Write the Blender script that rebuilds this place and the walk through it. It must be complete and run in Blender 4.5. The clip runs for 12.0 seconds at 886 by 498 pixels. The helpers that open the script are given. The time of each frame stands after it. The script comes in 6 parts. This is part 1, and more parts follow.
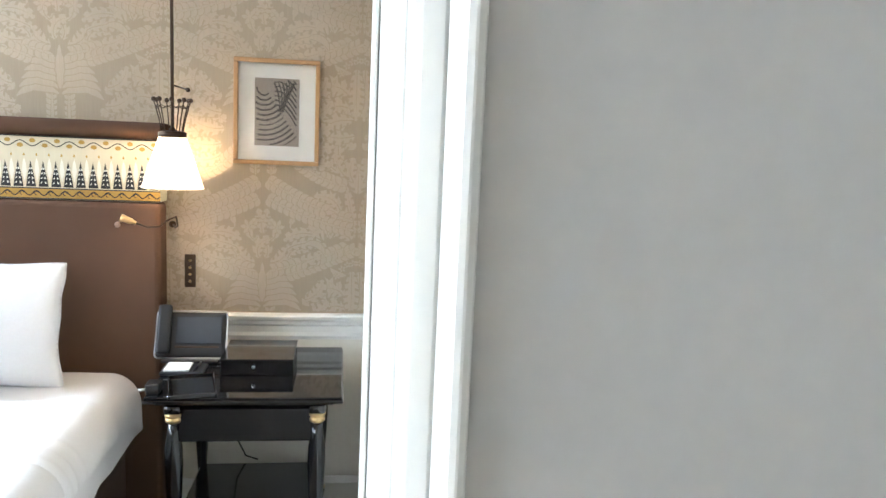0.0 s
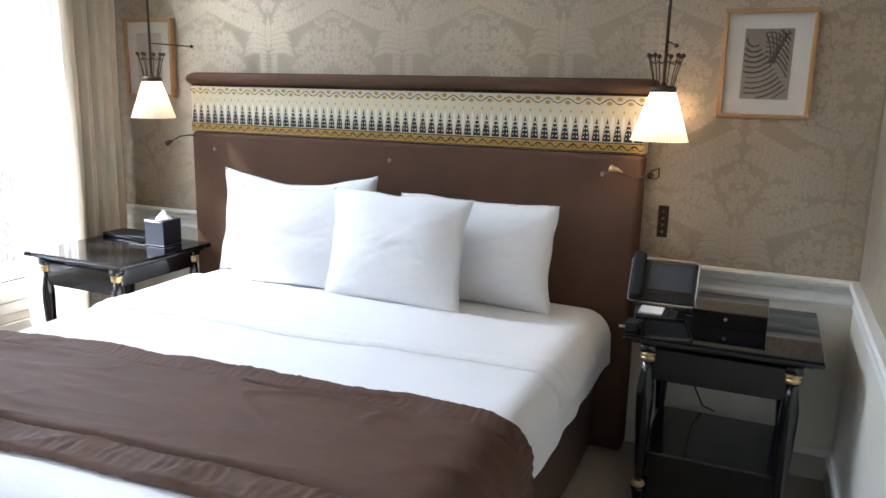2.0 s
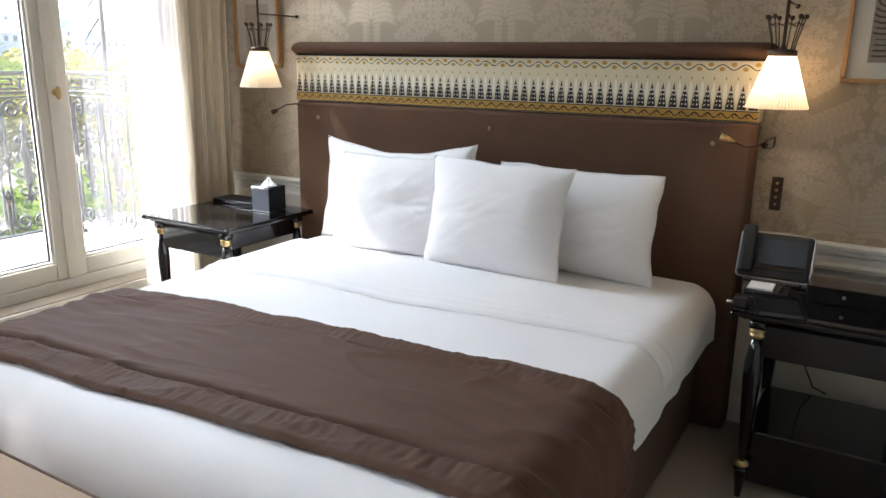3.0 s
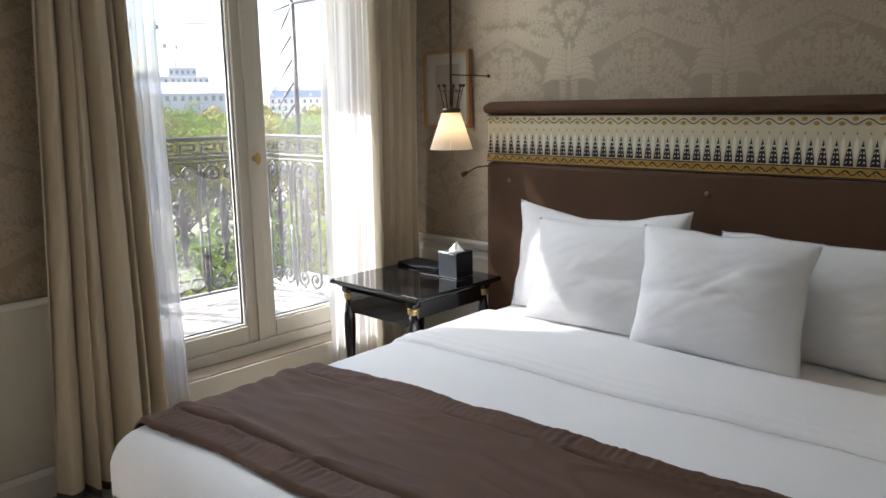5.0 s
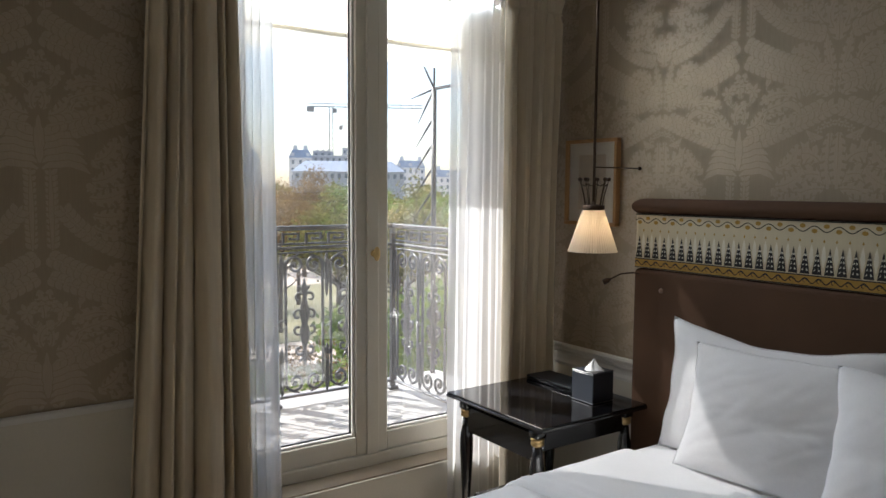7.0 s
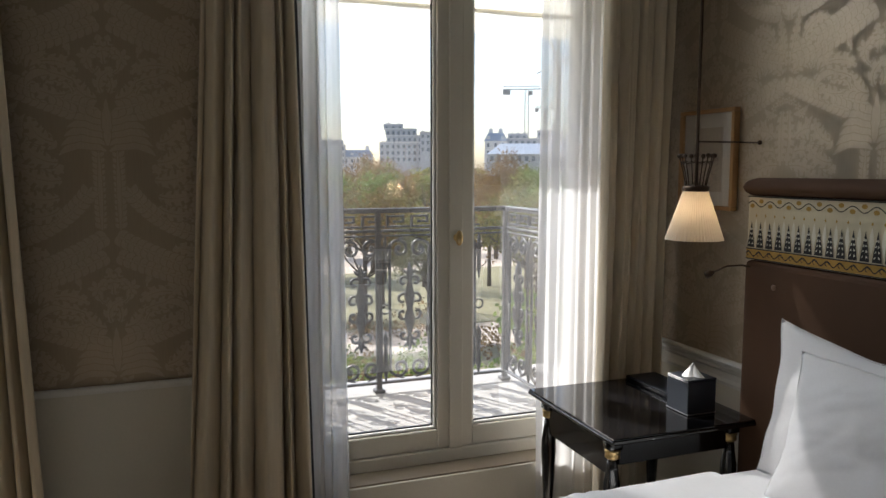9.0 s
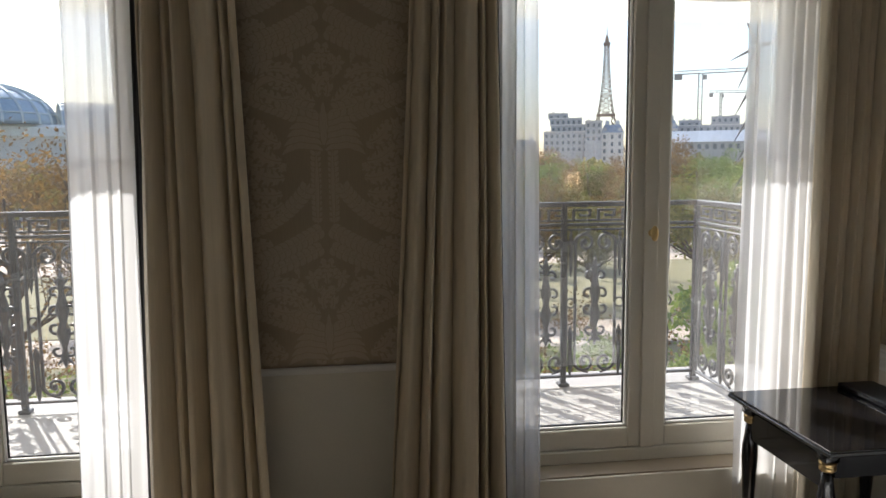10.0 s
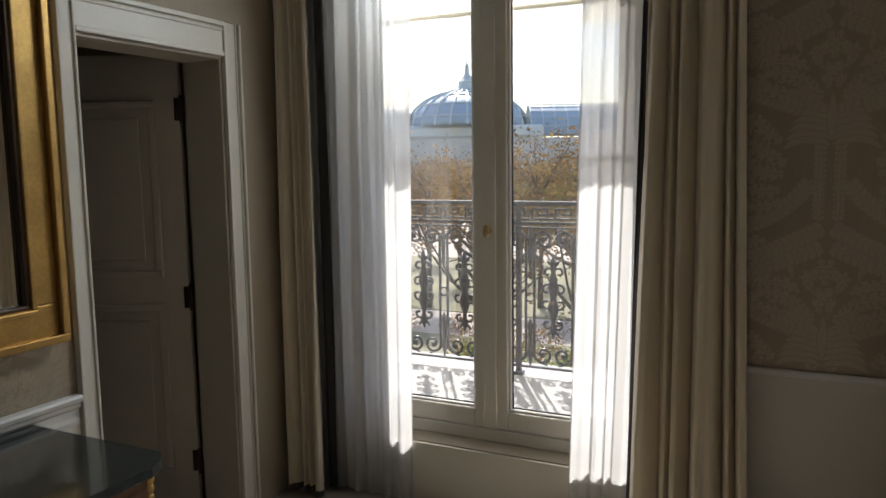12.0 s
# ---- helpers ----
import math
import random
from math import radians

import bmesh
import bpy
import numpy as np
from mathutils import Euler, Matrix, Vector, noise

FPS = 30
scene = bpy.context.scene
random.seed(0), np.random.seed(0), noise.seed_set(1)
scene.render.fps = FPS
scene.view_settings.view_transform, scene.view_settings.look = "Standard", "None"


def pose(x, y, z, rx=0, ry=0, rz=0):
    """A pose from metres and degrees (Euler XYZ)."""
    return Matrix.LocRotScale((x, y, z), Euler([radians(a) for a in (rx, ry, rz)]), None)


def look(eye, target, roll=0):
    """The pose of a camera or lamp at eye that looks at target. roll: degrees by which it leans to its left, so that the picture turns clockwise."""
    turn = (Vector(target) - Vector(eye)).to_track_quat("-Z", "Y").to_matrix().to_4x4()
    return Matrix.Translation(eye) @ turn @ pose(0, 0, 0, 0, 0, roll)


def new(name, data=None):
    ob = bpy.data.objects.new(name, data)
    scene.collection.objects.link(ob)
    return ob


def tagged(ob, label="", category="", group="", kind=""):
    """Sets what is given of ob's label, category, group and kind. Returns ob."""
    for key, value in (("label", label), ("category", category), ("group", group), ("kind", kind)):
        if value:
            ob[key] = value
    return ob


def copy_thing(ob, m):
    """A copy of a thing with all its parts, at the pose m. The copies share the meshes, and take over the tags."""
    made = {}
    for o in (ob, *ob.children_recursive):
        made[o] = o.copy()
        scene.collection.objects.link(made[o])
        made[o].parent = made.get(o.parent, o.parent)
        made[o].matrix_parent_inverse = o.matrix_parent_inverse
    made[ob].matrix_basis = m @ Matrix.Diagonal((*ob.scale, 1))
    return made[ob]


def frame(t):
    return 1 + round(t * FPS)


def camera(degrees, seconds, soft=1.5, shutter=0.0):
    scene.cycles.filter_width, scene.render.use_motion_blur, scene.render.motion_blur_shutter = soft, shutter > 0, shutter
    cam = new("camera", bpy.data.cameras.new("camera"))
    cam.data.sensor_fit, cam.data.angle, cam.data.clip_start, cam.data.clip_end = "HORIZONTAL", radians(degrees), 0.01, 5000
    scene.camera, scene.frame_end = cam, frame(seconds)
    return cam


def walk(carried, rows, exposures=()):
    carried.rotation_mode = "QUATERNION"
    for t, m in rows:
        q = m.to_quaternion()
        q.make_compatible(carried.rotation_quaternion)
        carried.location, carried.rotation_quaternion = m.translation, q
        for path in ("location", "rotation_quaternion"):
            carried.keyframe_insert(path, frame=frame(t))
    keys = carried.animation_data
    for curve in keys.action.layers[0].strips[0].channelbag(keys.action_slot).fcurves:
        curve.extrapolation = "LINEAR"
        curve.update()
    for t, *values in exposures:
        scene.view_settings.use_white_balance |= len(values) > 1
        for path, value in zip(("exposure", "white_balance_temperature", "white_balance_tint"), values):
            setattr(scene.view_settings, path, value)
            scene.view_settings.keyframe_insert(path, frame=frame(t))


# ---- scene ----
cam = camera(61.5, 12.0)
PATH = [
    (0, (0.107, 0.231, 1.473), (0.382, 2.193, 1.195), 2.5),
    (0.5, (0.02, 0.133, 1.467), (-0.05, 2.113, 1.198), 3.0),
    (1, (-0.043, 0.115, 1.468), (-0.388, 2.062, 1.166), 2.5),
    (1.5, (-0.073, 0.115, 1.459), (-0.689, 1.986, 1.112), 2.0),
    (2, (-0.095, 0.095, 1.448), (-0.876, 1.888, 1.029), 1.3),
    (2.5, (-0.117, 0.067, 1.4), (-0.988, 1.803, 0.924), 1.2),
    (3, (-0.126, 0.083, 1.431), (-1.114, 1.75, 0.936), 0.8),
    (3.2, (-0.145, 0.074, 1.44), (-1.187, 1.707, 0.942), 0.5),
    (4.8, (-0.42, 0.17, 1.488), (-1.688, 1.666, 1.094), -0.3),
    (5, (-0.424, 0.214, 1.481), (-1.768, 1.648, 1.108), -0.8),
    (5.5, (-0.426, 0.383, 1.495), (-1.917, 1.663, 1.125), -0.2),
    (6, (-0.486, 0.479, 1.521), (-2.018, 1.706, 1.137), -0.3),
    (6.5, (-0.579, 0.563, 1.511), (-2.181, 1.731, 1.249), -0.3),
    (7, (-0.691, 0.614, 1.543), (-2.325, 1.756, 1.381), 0.4),
    (7.2, (-0.7, 0.668, 1.522), (-2.375, 1.751, 1.378), 0.2),
    (8.8, (-0.662, 1.139, 1.546), (-2.51, 1.876, 1.343), -0.1),
    (9, (-0.668, 1.146, 1.533), (-2.537, 1.828, 1.323), 0.0),
    (9.5, (-0.66, 1.082, 1.547), (-2.597, 1.525, 1.318), 0.0),
    (10, (-0.669, 1.015, 1.553), (-2.638, 1.275, 1.32), -0.6),
    (10.5, (-0.648, 0.953, 1.564), (-2.633, 0.958, 1.318), -0.8),
    (11, (-0.601, 0.921, 1.544), (-2.568, 0.649, 1.306), -0.8),
    (11.5, (-0.574, 0.898, 1.546), (-2.483, 0.353, 1.308), -0.6),
    (12, (-0.523, 0.864, 1.556), (-2.31, -0.003, 1.325), -0.8),
]
EXPOSURES = [(0, 4.4, 5500, 8), (0.5, 3.7, 5250, 8), (1.5, 3.4, 5450, 10), (2.5, 2.95, 5700, 10), (3.2, 2.8, 6000, 10), (5, 2.05, 6100, 10), (7, 1.32, 6150, 10), (9, 1.1, 6250, 10), (12, 1.0, 6350, 10)]
walk(cam, [(t, look(eye, target, roll)) for t, eye, target, roll in PATH], EXPOSURES)

# ---- light ----
SUN_EL, SUN_AZ = radians(43), math.atan2(-0.877, -0.48)
world = bpy.data.worlds.new("sky")
scene.world = world
world.use_nodes = True
wn, wl = world.node_tree.nodes, world.node_tree.links
sky = wn.new("ShaderNodeTexSky")
sky.sky_type, sky.sun_disc = "NISHITA", False
sky.sun_elevation, sky.sun_rotation = SUN_EL, SUN_AZ
sky.air_density, sky.dust_density = 1.0, 1.8
wl.new(sky.outputs[0], wn["Background"].inputs[0])
wn["Background"].inputs[1].default_value = 0.15
sun_data = bpy.data.lights.new("sun", "SUN")
sun_data.energy, sun_data.angle, sun_data.color = 4.4, radians(0.6), (1.0, 0.95, 0.87)
sun = new("sun", sun_data)
sun_from = Vector((math.sin(SUN_AZ) * math.cos(SUN_EL), math.cos(SUN_AZ) * math.cos(SUN_EL), math.sin(SUN_EL)))
sun.matrix_world = look(sun_from * 30, (0, 0, 0))


# area lamp added inside each window head to fill in for daylight
for lamp_y in (2.30, -0.425):
    day = bpy.data.lights.new("window_fill_lamp", "AREA")
    day.shape, day.size, day.size_y, day.energy, day.color = "RECTANGLE", 1.25, 0.30, 5.0, (0.90, 0.96, 1.0)
    day.spread = radians(115)
    lamp = new("window_fill_lamp", day)
    lamp.matrix_world = look((-3.60, lamp_y, 2.52), (-1.0, lamp_y - 0.8, 0.45))


# ---- materials ----
def nodes_of(name):
    m = bpy.data.materials.new(name)
    m.use_nodes = True
    t = m.node_tree
    return m, t.nodes, t.links, t.nodes["Principled BSDF"]


def noise_tex(n, l, scale, detail=4.0, stretch=None, coords="Object", rough=0.55):
    tc = n.new("ShaderNodeTexCoord")
    mp = n.new("ShaderNodeMapping")
    if stretch:
        mp.inputs["Scale"].default_value = stretch
    l.new(tc.outputs[coords], mp.inputs[0])
    tx = n.new("ShaderNodeTexNoise")
    tx.inputs["Scale"].default_value, tx.inputs["Detail"].default_value = scale, detail
    tx.inputs["Roughness"].default_value = rough
    l.new(mp.outputs[0], tx.inputs["Vector"])
    return tx


def surface(name, color, rough=0.5, metal=0.0, spread=0.12, big=3.0, fine=60.0, bump=0.1, depth=0.002, stretch=None, coat=0.0, sheen=0.0):
    """A painted, woven or solid surface: colour varied at two scales, roughness varied, fine relief."""
    m, n, l, p = nodes_of(name)
    a, b = noise_tex(n, l, big, 5, stretch), noise_tex(n, l, fine, 3, stretch)
    mix = n.new("ShaderNodeMix")
    mix.data_type = "FLOAT"
    mix.inputs[0].default_value = 0.45
    l.new(a.outputs["Fac"], mix.inputs[2])
    l.new(b.outputs["Fac"], mix.inputs[3])
    ramp = n.new("ShaderNodeValToRGB")
    lo = [max(0, c * (1 - spread)) for c in color]
    hi = [min(1, c * (1 + spread)) for c in color]
    ramp.color_ramp.elements[0].color, ramp.color_ramp.elements[0].position = (*lo, 1), 0.3
    ramp.color_ramp.elements[1].color, ramp.color_ramp.elements[1].position = (*hi, 1), 0.7
    l.new(mix.outputs[0], ramp.inputs[0])
    l.new(ramp.outputs[0], p.inputs["Base Color"])
    rr = n.new("ShaderNodeMapRange")
    rr.inputs["To Min"].default_value, rr.inputs["To Max"].default_value = max(0.02, rough * 0.8), min(1, rough * 1.2)
    l.new(a.outputs["Fac"], rr.inputs["Value"])
    l.new(rr.outputs[0], p.inputs["Roughness"])
    p.inputs["Metallic"].default_value = metal
    p.inputs["Coat Weight"].default_value, p.inputs["Coat Roughness"].default_value = coat, 0.04
    p.inputs["Sheen Weight"].default_value = sheen
    if bump:
        bp = n.new("ShaderNodeBump")
        bp.inputs["Strength"].default_value, bp.inputs["Distance"].default_value = bump, depth
        l.new(b.outputs["Fac"], bp.inputs["Height"])
        l.new(bp.outputs[0], p.inputs["Normal"])
    return m


def woven(name, color, rough, thread=900.0, spread=0.1, sheen=0.2, bump=0.25, slub=(1, 1, 0.06)):
    """Cloth with a fine weave and long slubs."""
    m = surface(name, color, rough, 0, spread, 2.0, 120.0, 0, 0, slub, 0, sheen)
    n, l = m.node_tree.nodes, m.node_tree.links
    p = n["Principled BSDF"]
    tc = n.new("ShaderNodeTexCoord")
    w1, w2 = n.new("ShaderNodeTexWave"), n.new("ShaderNodeTexWave")
    for w, d in ((w1, "X"), (w2, "Z")):
        w.bands_direction = d
        w.inputs["Scale"].default_value, w.inputs["Distortion"].default_value = thread / 6.28, 1.2
        l.new(tc.outputs["Object"], w.inputs["Vector"])
    add = n.new("ShaderNodeMath")
    l.new(w1.outputs["Fac"], add.inputs[0])
    l.new(w2.outputs["Fac"], add.inputs[1])
    bp = n.new("ShaderNodeBump")
    bp.inputs["Strength"].default_value, bp.inputs["Distance"].default_value = bump, 0.0006
    l.new(add.outputs[0], bp.inputs["Height"])
    l.new(bp.outputs[0], p.inputs["Normal"])
    return m


def glass_mat(name, tint=(1, 1, 1), gloss_rough=0.0):
    m, n, l, p = nodes_of(name)
    n.remove(p)
    tr, gl, lw, mx = n.new("ShaderNodeBsdfTransparent"), n.new("ShaderNodeBsdfGlossy"), n.new("ShaderNodeLayerWeight"), n.new("ShaderNodeMixShader")
    lw.inputs["Blend"].default_value = 0.5
    po, ma = n.new("ShaderNodeMath"), n.new("ShaderNodeMath")
    po.operation, ma.operation = "POWER", "MULTIPLY_ADD"
    po.inputs[1].default_value, ma.inputs[1].default_value, ma.inputs[2].default_value = 5.0, 0.84, 0.11
    l.new(lw.outputs["Facing"], po.inputs[0])
    l.new(po.outputs[0], ma.inputs[0])
    tr.inputs[0].default_value = (*tint, 1)
    gl.inputs["Roughness"].default_value = gloss_rough
    l.new(ma.outputs[0], mx.inputs[0])
    l.new(tr.outputs[0], mx.inputs[1])
    l.new(gl.outputs[0], mx.inputs[2])
    # a thin film of dust that catches the sun
    dust, film_mix = n.new("ShaderNodeBsdfTranslucent"), n.new("ShaderNodeMixShader")
    tx = noise_tex(n, l, 2.2, 5)
    rr = n.new("ShaderNodeMapRange")
    rr.inputs["From Min"].default_value, rr.inputs["From Max"].default_value = 0.35, 0.7
    rr.inputs["To Min"].default_value, rr.inputs["To Max"].default_value = 0.003, 0.022
    l.new(tx.outputs["Fac"], rr.inputs["Value"])
    l.new(rr.outputs[0], film_mix.inputs[0])
    l.new(mx.outputs[0], film_mix.inputs[1])
    l.new(dust.outputs[0], film_mix.inputs[2])
    l.new(film_mix.outputs[0], n["Material Output"].inputs[0])
    return m


def sheer_mat(name, color, open_share, back=0.45):
    """Thin voile: partly open weave, partly light-passing thread."""
    m, n, l, p = nodes_of(name)
    n.remove(p)
    tr, tl, df = n.new("ShaderNodeBsdfTransparent"), n.new("ShaderNodeBsdfTranslucent"), n.new("ShaderNodeBsdfDiffuse")
    for s in (tl, df):
        s.inputs[0].default_value = (*color, 1)
    body, mx = n.new("ShaderNodeMixShader"), n.new("ShaderNodeMixShader")
    body.inputs[0].default_value = back
    l.new(tl.outputs[0], body.inputs[1])
    l.new(df.outputs[0], body.inputs[2])
    tx = noise_tex(n, l, 40, 3, (1, 1, 0.05))
    rr = n.new("ShaderNodeMapRange")
    rr.inputs["To Min"].default_value, rr.inputs["To Max"].default_value = open_share - 0.08, open_share + 0.08
    l.new(tx.outputs["Fac"], rr.inputs["Value"])
    l.new(rr.outputs[0], mx.inputs[0])
    l.new(body.outputs[0], mx.inputs[1])
    l.new(tr.outputs[0], mx.inputs[2])
    l.new(mx.outputs[0], n["Material Output"].inputs[0])
    return m


M_PAPER = surface("silk_wallpaper", (0.385, 0.318, 0.225), 0.62, 0.0, 0.10, 1.6, 260, 0.12, 0.0006, (1, 1, 0.05), 0, 0.30)
M_DAMASK = surface("damask_sheen", (0.485, 0.415, 0.325), 0.40, 0.65, 0.10, 3.0, 300, 0.1, 0.0004, (1, 1, 0.1))

M_PANEL = surface("ivory_panel_paint", (0.70, 0.67, 0.58), 0.4, 0, 0.04, 2.0, 90, 0.06, 0.001)
M_TRIM = surface("white_trim_paint", (0.78, 0.77, 0.73), 0.32, 0, 0.03, 2.0, 90, 0.05, 0.001)
M_GREY = surface("grey_wall_paint", (0.56, 0.55, 0.53), 0.6, 0, 0.05, 1.5, 120, 0.08, 0.001)
M_CEIL = surface("ceiling_paint", (0.70, 0.68, 0.64), 0.7, 0, 0.03, 1.5, 80, 0.05, 0.001)
M_CARPET = surface("beige_carpet", (0.34, 0.29, 0.23), 0.95, 0, 0.18, 2.5, 420, 0.6, 0.004, None, 0, 0.3)
M_CURTAIN = woven("linen_curtain", (0.74, 0.65, 0.495), 0.8, 1200)
M_CURTAIN_FOOT = woven("dark_foot_cloth", (0.10, 0.09, 0.08), 0.85, 1200)
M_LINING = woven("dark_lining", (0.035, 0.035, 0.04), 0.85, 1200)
M_SHEER = sheer_mat("white_voile", (0.80, 0.80, 0.81), 0.24, 0.40)
M_VELVET = surface("brown_velvet", (0.102, 0.058, 0.036), 0.8, 0, 0.16, 4.0, 500, 0.15, 0.0006, None, 0, 0.0)
M_VELVET.node_tree.nodes["Principled BSDF"].inputs["Specular IOR Level"].default_value = 0.12
M_BUTTON = surface("button_satin", (0.24, 0.15, 0.10), 0.5, 0, 0.1, 6.0, 300, 0.1, 0.0004)
M_COTTON = woven("white_cotton", (0.86, 0.86, 0.87), 0.7, 2200, 0.03, 0.1, 0.12, (1, 1, 1))
M_SATEEN = surface("brown_sateen", (0.110, 0.060, 0.040), 0.75, 0, 0.14, 5.0, 600, 0.15, 0.0006, (1, 6, 1), 0, 0.0)
M_SATEEN.node_tree.nodes["Principled BSDF"].inputs["Specular IOR Level"].default_value = 0.25
M_SKIRT = woven("brown_skirt_cloth", (0.105, 0.062, 0.042), 0.9, 1400, 0.1, 0.0)
M_LACQUER = surface("black_lacquer", (0.006, 0.006, 0.007), 0.16, 0, 0.2, 4.0, 40, 0.02, 0.0006, None, 0.6)
M_BLACKGLASS = surface("black_glass", (0.005, 0.005, 0.006), 0.05, 0, 0.1, 4.0, 30, 0, 0, None, 0.2)
M_BRASS = surface("aged_brass", (0.55, 0.40, 0.19), 0.3, 1.0, 0.15, 8.0, 120, 0.05, 0.0005)
M_BRONZE = surface("dark_bronze", (0.075, 0.05, 0.035), 0.42, 0.8, 0.2, 10.0, 150, 0.08, 0.0005)
M_GILT = surface("gilded_wood", (0.52, 0.33, 0.11), 0.38, 0.85, 0.22, 9.0, 70, 0.25, 0.0012)
M_PICWOOD = surface("honey_wood_frame", (0.46, 0.27, 0.12), 0.38, 0.1, 0.2, 6.0, 120, 0.1, 0.0006, (8, 8, 1))
M_MAT = surface("picture_mat_board", (0.80, 0.78, 0.74), 0.8, 0, 0.03, 4, 200, 0.05, 0.0004)
M_LEATHER = surface("blue_black_leather", (0.018, 0.022, 0.030), 0.38, 0, 0.2, 6, 260, 0.25, 0.0008)
M_PAPERWHITE = surface("white_paper", (0.86, 0.86, 0.86), 0.8, 0, 0.03, 5, 90, 0.1, 0.0006)
M_IRON = surface("wrought_iron_paint", (0.04, 0.04, 0.043), 0.36, 0.1, 0.3, 12, 140, 0.25, 0.0012)
M_STONE = surface("balcony_stone", (0.36, 0.35, 0.335), 0.75, 0, 0.14, 3, 60, 0.3, 0.002)
M_FACADE = surface("limestone", (0.52, 0.47, 0.38), 0.85, 0, 0.12, 0.8, 25, 0.3, 0.004)
M_AWNING = sheer_mat("cream_awning_canvas", (0.92, 0.88, 0.74), 0.14, 0.12)
M_GLASS = glass_mat("window_glass")
M_MIRROR = surface("mirror_silver", (0.86, 0.88, 0.88), 0.02, 1.0, 0.01, 2, 30, 0)
M_MARBLE = surface("dark_green_marble", (0.028, 0.034, 0.032), 0.16, 0, 0.9, 7.0, 30, 0.03, 0.0006, (1, 2.5, 1), 0.4)
M_WALNUT = surface("polished_walnut", (0.16, 0.065, 0.028), 0.22, 0, 0.35, 3.0, 60, 0.05, 0.0006, (1, 1, 9), 0.5)
M_DOOR = surface("door_paint", (0.55, 0.50, 0.41), 0.42, 0, 0.05, 2, 80, 0.06, 0.001)
M_RUBBER = surface("black_plastic", (0.012, 0.012, 0.013), 0.4, 0, 0.2, 5, 200, 0.05, 0.0004)
M_SCREEN = surface("dim_screen_glass", (0.055, 0.06, 0.07), 0.12, 0, 0.06, 3, 30, 0)
M_SILVER = surface("silver_plastic", (0.5, 0.5, 0.5), 0.3, 0.9, 0.08, 6, 120, 0)
M_BENCH = woven("tan_bench_cloth", (0.42, 0.30, 0.20), 0.85, 900)


# ---- mesh helpers ----
def part(name, bm, material, parent=None, label="", smooth=False):
    me = bpy.data.meshes.new(name)
    bm.normal_update()
    bm.to_mesh(me)
    bm.free()
    for mm in material if isinstance(material, (list, tuple)) else [material]:
        me.materials.append(mm)
    if smooth:
        for p in me.polygons:
            p.use_smooth = True
    ob = new(name, me)
    if parent:
        ob.parent = parent
    if label:
        ob["label"] = label
    return ob


def thing(name, at, label, category, group="", turn=0.0):
    ob = new(name)
    ob.empty_display_size = 0.1
    ob.matrix_basis = pose(*at, 0, 0, turn)
    return tagged(ob, label, category, group)


def structure(ob, label="", category=""):
    return tagged(ob, label, category, "", "structure")


def add_box(bm, lo, hi, bevel=0.0, matrix=None, seg=1):
    c = [(a + b) / 2 for a, b in zip(lo, hi)]
    s = [max(1e-5, b - a) for a, b in zip(lo, hi)]
    r = bmesh.ops.create_cube(bm, size=1.0, matrix=Matrix.Translation(c) @ Matrix.Diagonal((*s, 1)))
    vs = r["verts"]
    if bevel:
        es = list({e for v in vs for e in v.link_edges})
        out = bmesh.ops.bevel(bm, geom=es, offset=bevel, segments=seg, affect="EDGES", profile=0.5, clamp_overlap=True)
        vs = list({v for f in out["faces"] for v in f.verts} | {v for v in vs if v.is_valid})
    if matrix:
        bmesh.ops.transform(bm, matrix=matrix, verts=[v for v in vs if v.is_valid])
    return vs


def box(lo, hi, bevel=0.0, seg=1):
    bm = bmesh.new()
    add_box(bm, lo, hi, bevel, None, seg)
    return bm


def add_grid(bm, fn, nu, nv, wrap_u=False):
    rows = [[bm.verts.new(fn(i / nu, j / nv)) for j in range(nv + 1)] for i in range(nu if wrap_u else nu + 1)]
    for i in range(nu):
        a, b = rows[i], rows[(i + 1) % len(rows)]
        for j in range(nv):
            bm.faces.new((a[j], b[j], b[j + 1], a[j + 1]))
    return rows


def add_lathe(bm, profile, center=(0, 0), seg=16, cap=True):
    """Turned shape from (radius, z) pairs."""
    rings = []
    for r, z in profile:
        rings.append([bm.verts.new((center[0] + r * math.cos(2 * math.pi * k / seg), center[1] + r * math.sin(2 * math.pi * k / seg), z)) for k in range(seg)])
    for a, b in zip(rings, rings[1:]):
        for k in range(seg):
            bm.faces.new((a[k], a[(k + 1) % seg], b[(k + 1) % seg], b[k]))
    if cap:
        bm.faces.new(rings[0][::-1])
        bm.faces.new(rings[-1])


def add_tube(bm, pts, r, seg=6, closed=False, flat=1.0):
    """A rod of round section along a line of points; r may be a list."""
    pts = [Vector(p) for p in pts]
    n = len(pts)
    rings = []
    side = None
    for i, p in enumerate(pts):
        a = pts[(i - 1) % n] if closed or i else p
        b = pts[(i + 1) % n] if closed or i < n - 1 else p
        d = (b - a).normalized() if (b - a).length > 1e-9 else Vector((0, 0, 1))
        if side is None:
            side = d.orthogonal().normalized()
        side = (side - d * side.dot(d))
        side = side.normalized() if side.length > 1e-6 else d.orthogonal().normalized()
        up = d.cross(side)
        rad = r[i] if isinstance(r, (list, tuple)) else r
        rings.append([bm.verts.new(p + (side * math.cos(2 * math.pi * k / seg) + up * math.sin(2 * math.pi * k / seg) * flat) * rad) for k in range(seg)])
    for i in range(n if closed else n - 1):
        a, b = rings[i], rings[(i + 1) % n]
        for k in range(seg):
            bm.faces.new((a[k], a[(k + 1) % seg], b[(k + 1) % seg], b[k]))
    if not closed:
        bm.faces.new(rings[0][::-1])
        bm.faces.new(rings[-1])


